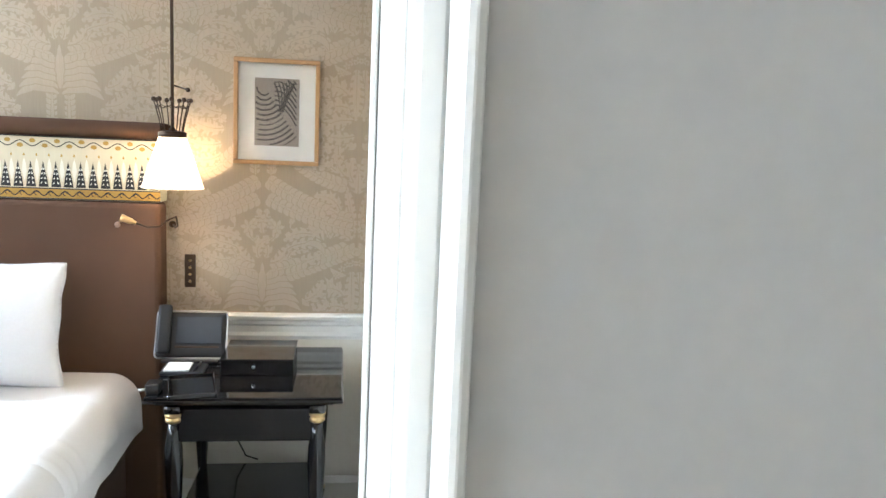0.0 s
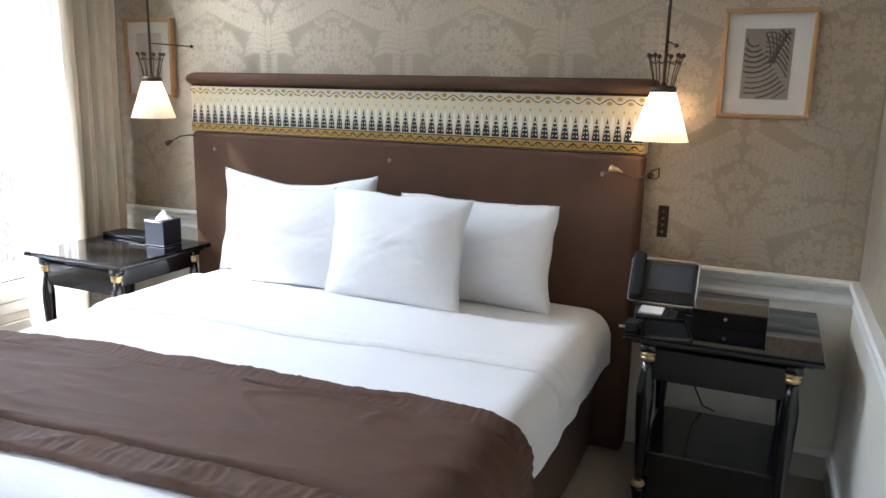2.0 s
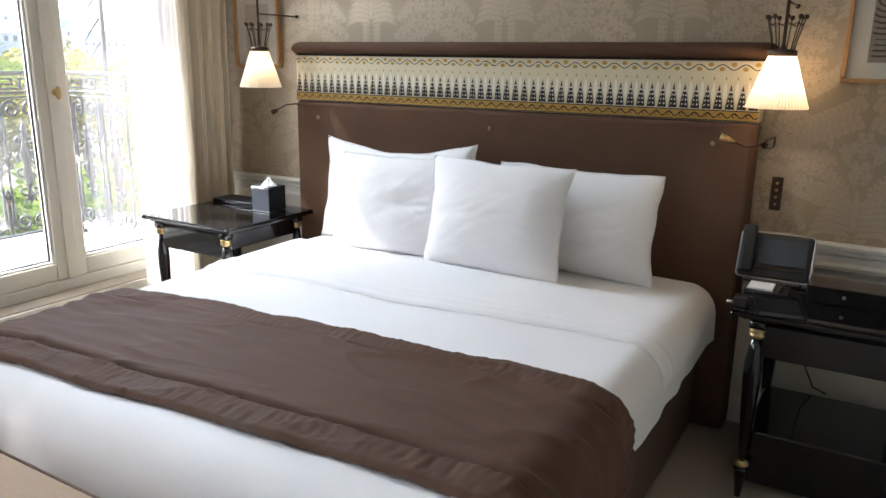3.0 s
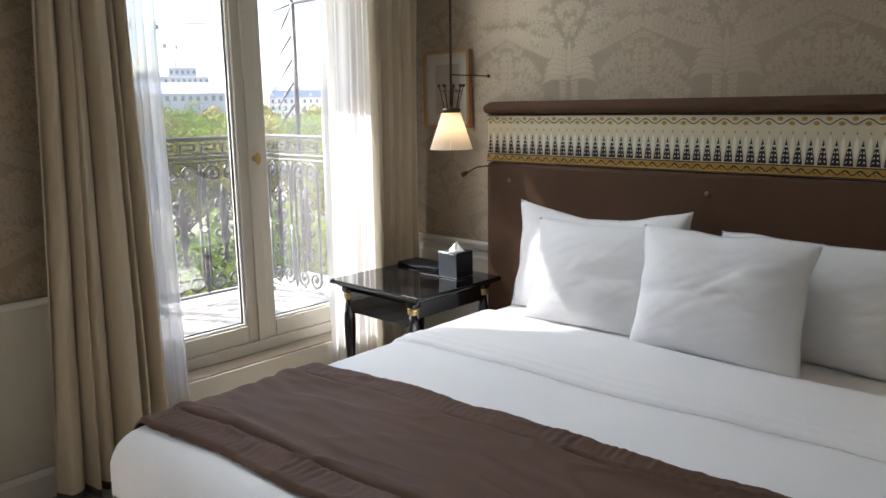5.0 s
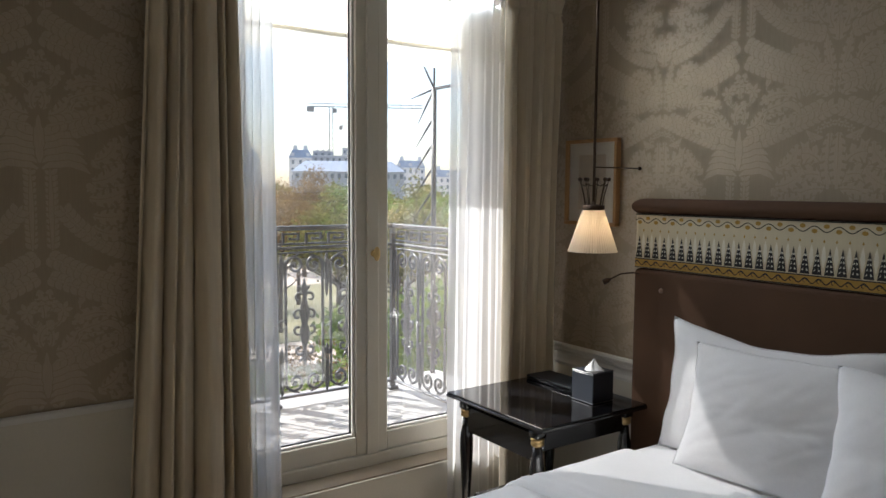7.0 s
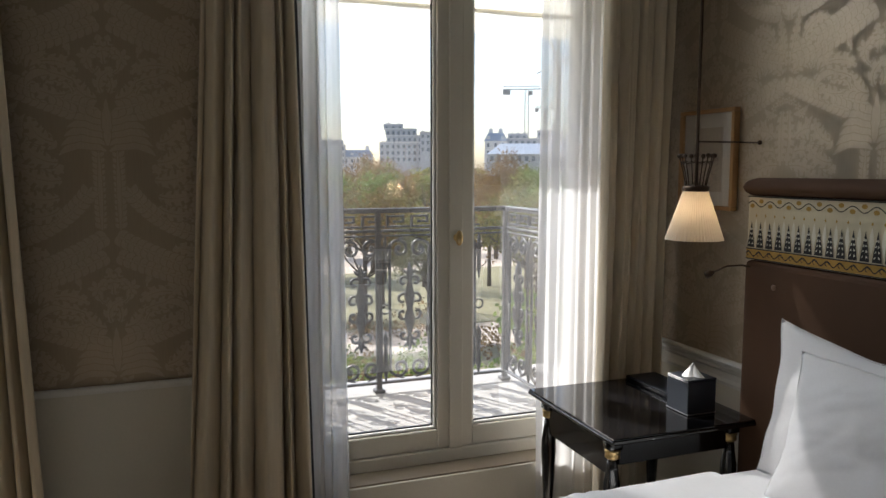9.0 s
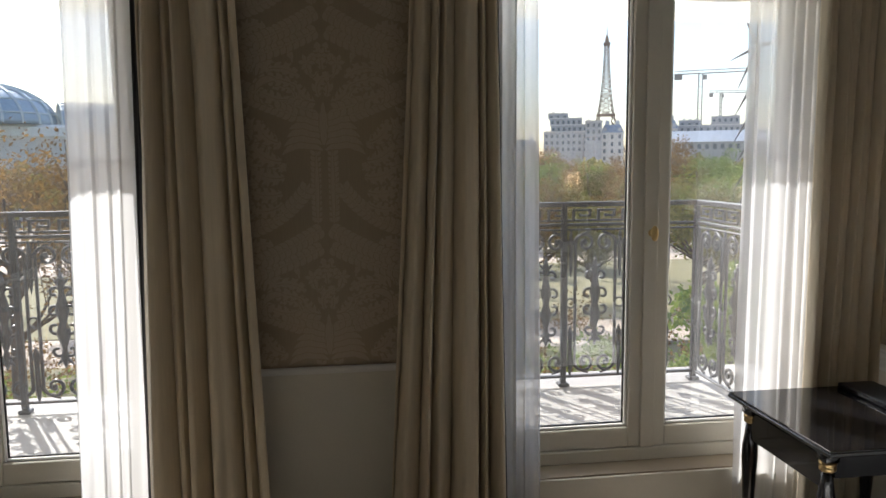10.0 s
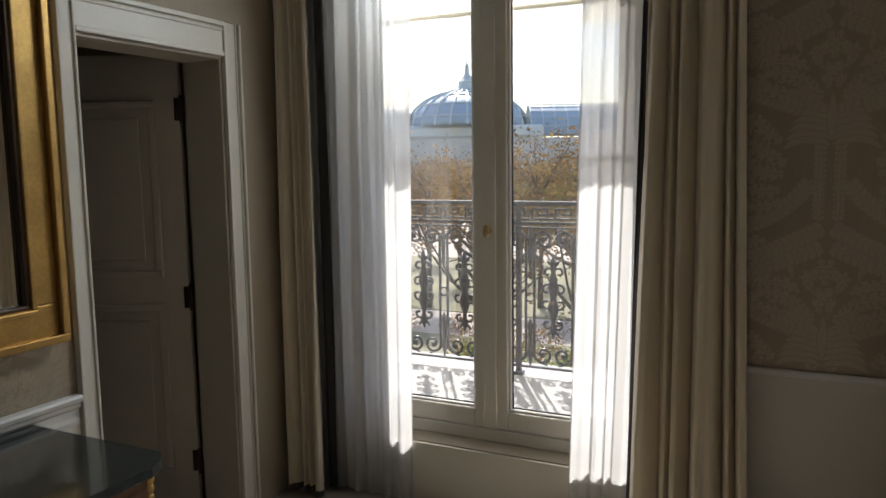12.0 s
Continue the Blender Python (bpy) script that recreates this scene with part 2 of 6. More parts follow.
def add_ball(bm, c, r, u=8, v=6):
    bmesh.ops.create_uvsphere(bm, u_segments=u, v_segments=v, radius=r, matrix=Matrix.Translation(c))


def add_profile(bm, profile, a, b, out):
    """A moulding: (reach, height) pairs swept from a to b; reach goes along out, height along z."""
    a, b, out = Vector(a), Vector(b), Vector(out)
    ra = [bm.verts.new(a + out * p + Vector((0, 0, q))) for p, q in profile]
    rb = [bm.verts.new(b + out * p + Vector((0, 0, q))) for p, q in profile]
    for i in range(len(profile) - 1):
        bm.faces.new((ra[i], rb[i], rb[i + 1], ra[i + 1]))
    bm.faces.new(ra)
    bm.faces.new(rb[::-1])
    bmesh.ops.recalc_face_normals(bm, faces=bm.faces)


def wall_with_openings(name, axis, face, thick, a0, a1, z0, z1, holes, material, label):
    """A wall of real thickness along x or y. face: its room side; thick: signed depth away from the room. holes: (b0, b1, c0, c1)."""
    bm = bmesh.new()
    cuts = sorted({a0, a1, *[h[0] for h in holes], *[h[1] for h in holes]})
    lo, hi = min(face, face + thick), max(face, face + thick)
    for b0, b1 in zip(cuts, cuts[1:]):
        mid = (b0 + b1) / 2
        spans, z = [], z0
        for h in sorted((h for h in holes if h[0] < mid < h[1]), key=lambda h: h[2]):
            if h[2] > z:
                spans.append((z, h[2]))
            z = h[3]
        if z < z1:
            spans.append((z, z1))
        for s0, s1 in spans:
            if axis == "y":
                add_box(bm, (lo, b0, s0), (hi, b1, s1))
            else:
                add_box(bm, (b0, lo, s0), (b1, hi, s1))
    bmesh.ops.remove_doubles(bm, verts=bm.verts, dist=1e-5)
    seen = {}
    for f in list(bm.faces):
        key = frozenset(f.verts)
        if key in seen:
            bmesh.ops.delete(bm, geom=[f, seen[key]], context="FACES_ONLY")
        else:
            seen[key] = f
    return structure(part(name, bm, material), label, "wall")


# ---- plan ----
FLOOR, CEIL = -0.06, 2.95
HEAD_Y, WIN_X, RIGHT_X, SOUTH_Y = 3.263, -3.545, 0.262, -1.42
GLASS_X, RAIL_X, BALC_Z = -3.72, -4.593, 0.30
WINDOWS = (2.30, -0.425)
HALF_W, WIN_Z0, WIN_Z1 = 0.70, 0.245, 2.60
DADO = 0.757

# ---- structure ----
structure(part("floor", box((-3.9, -4.2, FLOOR - 0.2), (1.9, 3.5, FLOOR)), M_CARPET), "beige short pile carpet covering the bedroom floor", "floor")
structure(part("ceiling", box((-3.9, -4.2, CEIL), (1.9, 3.5, CEIL + 0.2)), M_CEIL), "plain white painted plaster ceiling", "ceiling")
wall_with_openings("wall_north", "x", HEAD_Y, 0.22, -3.545, 0.475, FLOOR, CEIL, [], M_PAPER, "beige silk damask wallpaper behind the bed")
wall_with_openings("wall_west", "y", WIN_X, -0.36, -4.2, 3.483, FLOOR, CEIL,
                   [(c - HALF_W, c + HALF_W, WIN_Z0, WIN_Z1) for c in WINDOWS], M_PAPER, "window wall with beige damask wallpaper and two french windows")
wall_with_openings("wall_east", "y", RIGHT_X, 0.2, 0.528, HEAD_Y, FLOOR, CEIL, [], M_PAPER, "beige damask wallpaper wall beside the nightstand")
structure(part("wall_partition", box((0.1342, 0.376, FLOOR), (1.7, 0.527, CEIL)), M_GREY), "plain grey painted partition at the room entry", "wall")
wall_with_openings("wall_south", "x", SOUTH_Y, -0.21, WIN_X, 1.7, FLOOR, CEIL, [(-3.066, -2.335, FLOOR, 2.022)], M_PAPER, "beige damask wallpaper wall with a doorway")
structure(part("wall_entry", box((1.7, -1.7, FLOOR), (1.9, 0.53, CEIL)), M_GREY), "grey painted wall closing the entry", "wall")
structure(part("wall_bathroom_end", box((-3.545, -4.2, FLOOR), (-0.8, -4.05, CEIL)), M_DOOR), "plain wall of the room beyond the doorway", "wall")
structure(part("wall_bathroom_side", box((-1.0, -4.05, FLOOR), (-0.8, -1.631, CEIL)), M_DOOR), "plain side wall of the room beyond the doorway", "wall")

# white casing of the entry partition: broad board, set-back step and slim beads
jamb = structure(part("door_casing", box((0.119, 0.4250, FLOOR), (0.1337, 0.530, CEIL), 0.003), M_TRIM), "white painted casing on the entry partition edge", "trim")
part("bead", box((0.1165, 0.494, FLOOR), (0.1187, 0.507, CEIL), 0.003, 2), M_TRIM, jamb)
part("bead", box((0.1225, 0.4130, FLOOR), (0.1337, 0.4245, CEIL), 0.003, 2), M_TRIM, jamb)
part("step", box((0.1315, 0.3920, FLOOR), (0.1337, 0.4125, CEIL), 0.001), M_TRIM, jamb)
part("bead", box((0.1295, 0.3735, FLOOR), (0.1341, 0.3915, CEIL), 0.002, 2), M_TRIM, jamb)

DADO_PROFILE = ((0, -0.10), (0.012, -0.10), (0.016, -0.085), (0.012, -0.07), (0.012, -0.045), (0.022, -0.035), (0.022, -0.022), (0.034, -0.014), (0.038, 0.0), (0.030, 0.008), (0, 0.008))
SLIM_PROFILE = ((0, -0.02), (0.014, -0.02), (0.018, -0.012), (0.018, 0.0), (0.012, 0.006), (0, 0.006))
BASE_PROFILE = ((0, 0), (0.018, 0), (0.018, 0.10), (0.012, 0.115), (0.008, 0.125), (0, 0.125))


def wainscot(name, a, b, out, slim=False):
    """Panelled lower wall: flat panel, moulded rail and baseboard."""
    a, b, out = Vector(a), Vector(b), Vector(out)
    bm = bmesh.new()
    lo = [min(a[i], b[i], a[i] + out[i] * 0.012, b[i] + out[i] * 0.012) for i in range(2)]
    hi = [max(a[i], b[i], a[i] + out[i] * 0.012, b[i] + out[i] * 0.012) for i in range(2)]
    add_box(bm, (*lo, FLOOR), (*hi, DADO - (0.10 if not slim else 0.02)))
    root = structure(part(name, bm, M_PANEL), "ivory painted wainscot panel under a moulded rail", "wainscot")
    bm = bmesh.new()
    add_profile(bm, SLIM_PROFILE if slim else DADO_PROFILE, (a.x, a.y, DADO), (b.x, b.y, DADO), out)
    part("dado_rail", bm, M_TRIM, root)
    bm = bmesh.new()
    add_profile(bm, BASE_PROFILE, (a.x + out.x * 0.013, a.y + out.y * 0.013, FLOOR), (b.x + out.x * 0.013, b.y + out.y * 0.013, FLOOR), out)
    part("baseboard", bm, M_TRIM, root)
    return root


wainscot("wainscot_north", (WIN_X, HEAD_Y, 0), (RIGHT_X, HEAD_Y, 0), (0, -1, 0))
wainscot("wainscot_east", (RIGHT_X, 0.536, 0), (RIGHT_X, HEAD_Y - 0.04, 0), (-1, 0, 0))
wainscot("wainscot_west", (WIN_X, WINDOWS[1] + HALF_W + 0.02, 0), (WIN_X, WINDOWS[0] - HALF_W - 0.02, 0), (1, 0, 0), True)
wainscot("wainscot_south", (-2.25, SOUTH_Y, 0), (1.7, SOUTH_Y, 0), (0, 1, 0))


# ---- french windows ----
def french_window(name, yc, label):
    w = thing(name, (0, yc, 0), label, "window")
    w["kind"] = "structure"
    x0, x1 = GLASS_X - 0.035, GLASS_X + 0.045
    for s in (-1, 1):
        part("frame_post", box((x0 - 0.02, s * HALF_W - (0.05 if s > 0 else 0), WIN_Z0), (x1 + 0.005, s * HALF_W + (0.05 if s < 0 else 0), WIN_Z1), 0.004), M_PANEL, w)
    part("frame_head", box((x0 - 0.02, -HALF_W + 0.05, WIN_Z1 - 0.05), (x1 + 0.005, HALF_W - 0.05, WIN_Z1), 0.004), M_PANEL, w)
    part("frame_foot", box((x0 - 0.02, -HALF_W + 0.05, WIN_Z0), (x1 + 0.012, HALF_W - 0.05, 0.302), 0.004), M_PANEL, w)
    for s in (-1, 1):
        sash = part("sash", bmesh.new(), M_PANEL, w)
        bm = bmesh.new()
        a, b = (0.004, HALF_W - 0.052) if s > 0 else (-HALF_W + 0.052, -0.004)
        inner = 0.083
        add_box(bm, (x0, min(s * 0.004, s * inner), 0.304), (x1, max(s * 0.004, s * inner), WIN_Z1 - 0.052), 0.004)
        add_box(bm, (x0, min(s * (HALF_W - 0.052), s * (HALF_W - 0.11)), 0.304), (x1, max(s * (HALF_W - 0.052), s * (HALF_W - 0.11)), WIN_Z1 - 0.052), 0.004)
        q0, q1 = min(s * inner, s * (HALF_W - 0.11)), max(s * inner, s * (HALF_W - 0.11))
        add_box(bm, (x0 + 0.001, q0, 0.304), (x1 - 0.001, q1, 0.392), 0.004)
        add_box(bm, (x0 + 0.001, q0, WIN_Z1 - 0.14), (x1 - 0.001, q1, WIN_Z1 - 0.052), 0.004)
        bm.to_mesh(sash.data)
        bm.free()
        bm = bmesh.new()
        for g0, g1, h0, h1 in ((q0, q0 + 0.012, 0.392, WIN_Z1 - 0.14), (q1 - 0.012, q1, 0.392, WIN_Z1 - 0.14), (q0 + 0.012, q1 - 0.012, 0.392, 0.404), (q0 + 0.012, q1 - 0.012, WIN_Z1 - 0.152, WIN_Z1 - 0.14)):
            add_box(bm, (GLASS_X + 0.006, g0, h0), (GLASS_X + 0.03, g1, h1), 0.004)
        part("glazing_bead", bm, M_TRIM, sash)
        bm = bmesh.new()
        for g0, g1, h0, h1 in ((q0 + 0.012, q0 + 0.017, 0.404, WIN_Z1 - 0.152), (q1 - 0.017, q1 - 0.012, 0.404, WIN_Z1 - 0.152), (q0 + 0.017, q1 - 0.017, 0.404, 0.409)):
            add_box(bm, (GLASS_X + 0.004, g0, h0), (GLASS_X + 0.012, g1, h1))
        part("glazing_gasket", bm, M_RUBBER, sash)
        pane = part("pane", box((GLASS_X - 0.003, q0, 0.392), (GLASS_X + 0.003, q1, WIN_Z1 - 0.14)), M_GLASS, sash)
        pane.visible_shadow = False
    part("cover_strip", box((x1, -0.032, 0.304), (x1 + 0.014, 0.032, WIN_Z1 - 0.052), 0.005, 2), M_PANEL, w)
    # oval brass knob on a rose plate
    k = part("knob_plate", bmesh.new(), M_BRASS, w)
    bm = bmesh.new()
    add_lathe(bm, [(0.013, 0), (0.016, 0.003), (0.016, 0.006), (0.008, 0.009), (0.007, 0.028)], seg=14)
    bmesh.ops.transform(bm, matrix=pose(x1 + 0.014, 0, 1.245, 0, 90, 0), verts=bm.verts)
    bm.to_mesh(k.data)
    bm.free()
    bm = bmesh.new()
    bmesh.ops.create_uvsphere(bm, u_segments=16, v_segments=10, radius=1, matrix=pose(x1 + 0.048, 0, 1.245) @ Matrix.Diagonal((0.010, 0.017, 0.033, 1)))
    part("knob", bm, M_BRASS, k, "oval brass turning knob", True)
    # stone threshold and board under the frame
    part("window_sill", box((-3.905, -HALF_W, WIN_Z0 - 0.035), (WIN_X - 0.012, HALF_W, WIN_Z0 - 0.002), 0.004), M_PANEL, w)
    return w


for yc in WINDOWS:
    french_window("window_1" if yc > 0 else "window_2", yc, "ivory painted french window with two closed glazed sashes")
# apron boards under the two windows, level with the wall
for i, yc in enumerate(WINDOWS):
    structure(part("window_apron", box((WIN_X + 0.001, yc - HALF_W - 0.02, FLOOR), (WIN_X + 0.013, yc + HALF_W + 0.02, WIN_Z0 - 0.006), 0.003), M_PANEL), "ivory painted apron board under the french window", "panel")


# ---- curtains ----
def drape(bm, x, top, bottom, z0, z1, folds, amp, seed, nu=190, nv=60, gather=0.0):
    """A hanging pleated sheet between two y ranges."""
    rnd = random.Random(seed)
    ph = [rnd.uniform(0, 6.28) for _ in range(6)]
    wv = [rnd.uniform(0.7, 1.3) for _ in range(6)]

    big = [rnd.uniform(0.62, 1.25) for _ in range(24)]

    def fn(u, v):
        z = z1 + (z0 - z1) * v
        a, b = top[0] + (bottom[0] - top[0]) * v, top[1] + (bottom[1] - top[1]) * v
        s = u + 0.050 * math.sin(6.28 * u * 1.7 + ph[0]) + 0.022 * math.sin(6.28 * u * 3.9 + ph[1] + v * 1.5)
        w = folds * 6.283 * s + 0.6 * math.sin(2.1 * v + ph[2]) + 0.25 * math.sin(6.0 * v + ph[3] + 9 * u)
        q = w / 6.283 + 2
        k = int(math.floor(q)) % 23
        lobe = abs(math.sin(w / 2)) ** 0.62
        d = amp * (-1.1 + 2.1 * lobe * big[k] + 0.10 * math.sin(2 * w + ph[3] + 2 * v) * lobe + 0.16 * math.sin(0.5 * w + ph[4]))
        d *= 0.72 + 0.36 * v + 0.10 * math.sin(9 * v + ph[5] + 5 * u)
        if gather:
            near = math.exp(-((z - gather) / 0.030) ** 2)
            d = d * (1 - 0.72 * near) + near * 0.10 * amp * math.sin(23 * w / folds * 2)
            d += 0.18 * amp * max(0, (z - gather) / 0.2)
        d += 0.07 * amp * noise.noise(Vector((u * 9 + seed, v * 7, 1.0)))
        y = a + (b - a) * (u + 0.45 / (folds * 6.283) * math.sin(w) * 0.9 + 0.10 / (folds * 6.283) * math.sin(2 * w + 0.6))
        return (x + d, y, z)

    add_grid(bm, fn, nu, nv)


def curtain(name, x, top, bottom, folds, amp, seed, inner, label):
    c = thing(name, (0, 0, FLOOR), label, "curtain", "linen curtains")
    bm = bmesh.new()
    drape(bm, x, top, bottom, 0.012, CEIL - FLOOR - 0.01, folds, amp, seed, 200, 90, 2.385 - FLOOR)
    # the lowest few centimetres of the panel take a darker colour
    for f in bm.faces:
        if f.calc_center_median().z < 0.05:
            f.material_index = 1
    ob = part("curtain_panel", bm, [M_CURTAIN, M_CURTAIN_FOOT], c, "", True)
    sol = ob.modifiers.new("thick", "SOLIDIFY")
    sol.thickness = 0.004
    bm = bmesh.new()
    zc = 2.385 - FLOOR
    ya, yb = (top[0] + (bottom[0] - top[0]) * 0.06 + 0.006, top[1] + (bottom[1] - top[1]) * 0.06 - 0.006)
    add_tube(bm, [(x + amp * 0.40 + 0.004 * math.sin(k * 1.9), ya + (yb - ya) * k / 24, zc + 0.003 * math.sin(k * 2.3)) for k in range(25)], 0.0035, 6)
    part("gathering_cord", bm, M_CURTAIN, c, "cord drawn round the gathered heading", True)
    if not inner:
        return c
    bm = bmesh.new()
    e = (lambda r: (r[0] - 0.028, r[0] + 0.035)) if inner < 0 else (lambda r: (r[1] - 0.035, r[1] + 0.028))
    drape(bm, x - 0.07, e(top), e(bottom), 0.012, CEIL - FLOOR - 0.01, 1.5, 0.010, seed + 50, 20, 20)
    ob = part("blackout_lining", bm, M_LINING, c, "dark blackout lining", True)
    return c


curtain("curtain", WIN_X + 0.135, (0.335, 0.635), (0.272, 0.73), 5.5, 0.050, 11, -1, "taupe linen curtain hanging in deep folds beside window")
curtain("curtain", WIN_X + 0.135, (1.312, 1.56), (1.155, 1.612), 5.5, 0.050, 12, 1, "taupe linen curtain hanging in deep folds beside window")
curtain("curtain", WIN_X + 0.135, (2.86, 3.205), (2.83, 3.15), 5.5, 0.042, 13, 0, "taupe linen curtain bunched in the room corner")
curtain("curtain", WIN_X + 0.135, (-1.385, -1.20), (-1.385, -1.18), 4, 0.036, 14, 1, "taupe linen curtain bunched beside the doorway")


def sheer(top, bottom, folds, amp, seed):
    ob_bm = bmesh.new()
    drape(ob_bm, 0, top, bottom, 0.015, CEIL - FLOOR - 0.02, folds, amp, seed, 110, 20)
    ob = part("sheer_curtain", ob_bm, M_SHEER, None, "", True)
    ob.location = (WIN_X + 0.035, 0, FLOOR)
    return tagged(ob, "white translucent voile sheer hanging in soft folds", "curtain", "sheer curtains")


sheer((0.058, 0.36), (-0.005, 0.30), 5, 0.016, 21)
sheer((1.60, 1.765), (1.58, 1.782), 4, 0.016, 22)
sheer((2.63, 3.0), (2.62, 3.0), 6, 0.018, 23)
sheer((-1.33, -0.728), (-1.33, -0.755), 10, 0.020, 24)

# ---- bed ----
BED_X0, BED_X1, BED_Y0, BED_Y1, BED_Z = -2.60, -0.63, 1.05, 3.08, 0.56


def fall(d, r):
    """How far cloth that runs d past an edge goes out and down, over an edge of radius r."""
    if d <= 0:
        return d, 0.0
    arc = r * math.pi / 2
    if d < arc:
        return r * math.sin(d / r), r * (1 - math.cos(d / r))
    return r, r + d - arc


def over_bed(x, y, lift=0.0, r=0.11, seed=0.0):
    """A cloth point laid flat at (x, y) as it drapes over the mattress."""
    rr = r + lift
    ox, dx = fall(max(BED_X0 + r - x, x - (BED_X1 - r)), rr)
    oy, dy = fall(BED_Y0 + r - y, rr)
    px = x if ox <= 0 else (BED_X1 - r + ox if x > (BED_X0 + BED_X1) / 2 else BED_X0 + r - ox)
    py = y if oy <= 0 else BED_Y0 + r - oy
    drop = math.hypot(dx, dy)
    n = noise.noise(Vector((x * 2.2 + seed, y * 2.2, 3.1))) * 0.008 + noise.noise(Vector((x * 7, y * 9 + seed, 1.7))) * 0.0035
    if drop > 0.05:
        k = min(1, (drop - 0.05) * 6)
        wav = (0.012 * noise.noise(Vector((x * 3 if dx <= dy else 0, y * 5 if dx > dy else 0, 4.4 + seed))) + 0.002 * math.sin((y if dx > dy else x) * 31)) * k
        if dx > dy:
            px += wav * (1 if x > -1.6 else -1)
        else:
            py -= wav
    crown = 0.012 * math.cos((x + 1.615) * 1.4)
    return Vector((px, py, BED_Z + lift + crown + n - drop))


bed = thing("bed", (0, 0, FLOOR), "king size bed base with brown cloth skirt and mattress", "bed")
part("bed_skirt", box((BED_X0 + 0.05, BED_Y0 + 0.05, 0.006), (BED_X1 - 0.05, BED_Y1, 0.40), 0.03, 2), M_SKIRT, bed)
part("mattress", box((BED_X0 + 0.03, BED_Y0 + 0.03, 0.401), (BED_X1 - 0.03, BED_Y1, BED_Z - FLOOR - 0.02), 0.07, 3), M_COTTON, bed, "white mattress", True)

bm = bmesh.new()
add_grid(bm, lambda u, v: over_bed(BED_X0 - 0.17 + u * (BED_X1 - BED_X0 + 0.34), BED_Y0 - 0.17 + v * (BED_Y1 - BED_Y0 + 0.17), 0.002), 130, 110)
duvet = tagged(part("duvet", bm, M_COTTON, None, "", True), "white cotton duvet smoothed over the bed", "bedding")

# top sheet folded back below the pillows
bm = bmesh.new()


def flap(u, v):
    x = BED_X0 - 0.13 + u * (BED_X1 - BED_X0 + 0.22)
    y0 = 2.17 + 0.11 * u + 0.012 * math.sin(9 * u)
    y1 = 2.74 + 0.02 * math.sin(7 * u + 1)
    y = y0 + (y1 - y0) * v
    ridge = 0.006 * math.exp(-((v - 0.12) / 0.03) ** 2) + 0.004 * math.exp(-((v - 0.22 - 0.05 * u) / 0.03) ** 2)
    edge = 0.012 * min(1, v / 0.03) * min(1, (1 - v) / 0.03)
    return over_bed(x, y, 0.004 + edge + ridge)


add_grid(bm, flap, 90, 60)
tagged(part("folded_sheet", bm, M_COTTON, None, "", True), "white cotton sheet folded back over the duvet", "bedding")

# brown runner across the foot: centre cloth between two gathered borders
def runner(u, v):
    x = BED_X0 - 0.30 + u * (BED_X1 - BED_X0 + 0.62)
    skew = 0.085 * (x + 2.0) / 1.2
    y = 1.160 + skew + v * 0.67 + 0.006 * math.sin(11 * x)
    b = min(v, 1 - v)
    inner = min(1, max(0, (b - 0.165) / 0.02))
    gather = (1 - inner) * (0.0030 * math.sin(x * 215 + 5 * noise.noise(Vector((x * 6, v * 8, 2.2))) + 2.5 * v * math.sin(x * 3)) * (0.5 + 0.5 * noise.noise(Vector((x * 9, v * 4, 6.6)))) * min(1, b / 0.05) + 0.0034 * noise.noise(Vector((x * 24 + 6 * v, v * 5, 0.3))) + 0.0025 * noise.noise(Vector((x * 60, v * 9, 4.3))))
    seam = -0.008 * math.exp(-((b - 0.172) / 0.008) ** 2) + 0.007 * math.exp(-((b - 0.21) / 0.03) ** 2)
    drift = noise.noise(Vector((x * 2.0 + 2.6 * v, v * 6 - 1.5 * x, 7)))
    crease = 0.010 * max(0, 1 - abs(drift) * 7) * (0.4 + 0.6 * noise.noise(Vector((x * 1.3, v * 3, 9)))) + 0.006 * noise.noise(Vector((x * 5 + v * 6, v * 14, 2)))
    rib = inner * 0.0035 * noise.noise(Vector((x * 14 - v * 10, v * 2.0 + x * 2, 5.5))) * max(0, 1 - (b - 0.17) * 5)
    edge = 0.014 * min(1, b / 0.02)
    return over_bed(x, y, 0.010 + edge + gather + seam + crease + rib)


run = thing("bed_runner", (0, 0, 0), "brown sateen bed runner with gathered borders laid across bed", "bed runner")
for name, v0, v1, nv in (("border", 0.0, 0.172, 22), ("centre_cloth", 0.172, 0.828, 70), ("border", 0.828, 1.0, 22)):
    bm = bmesh.new()
    add_grid(bm, lambda u, v: runner(u, v0 + (v1 - v0) * v), 340, nv)
    part(name, bm, M_SATEEN, run, "gathered stitched border" if name == "border" else "", True)


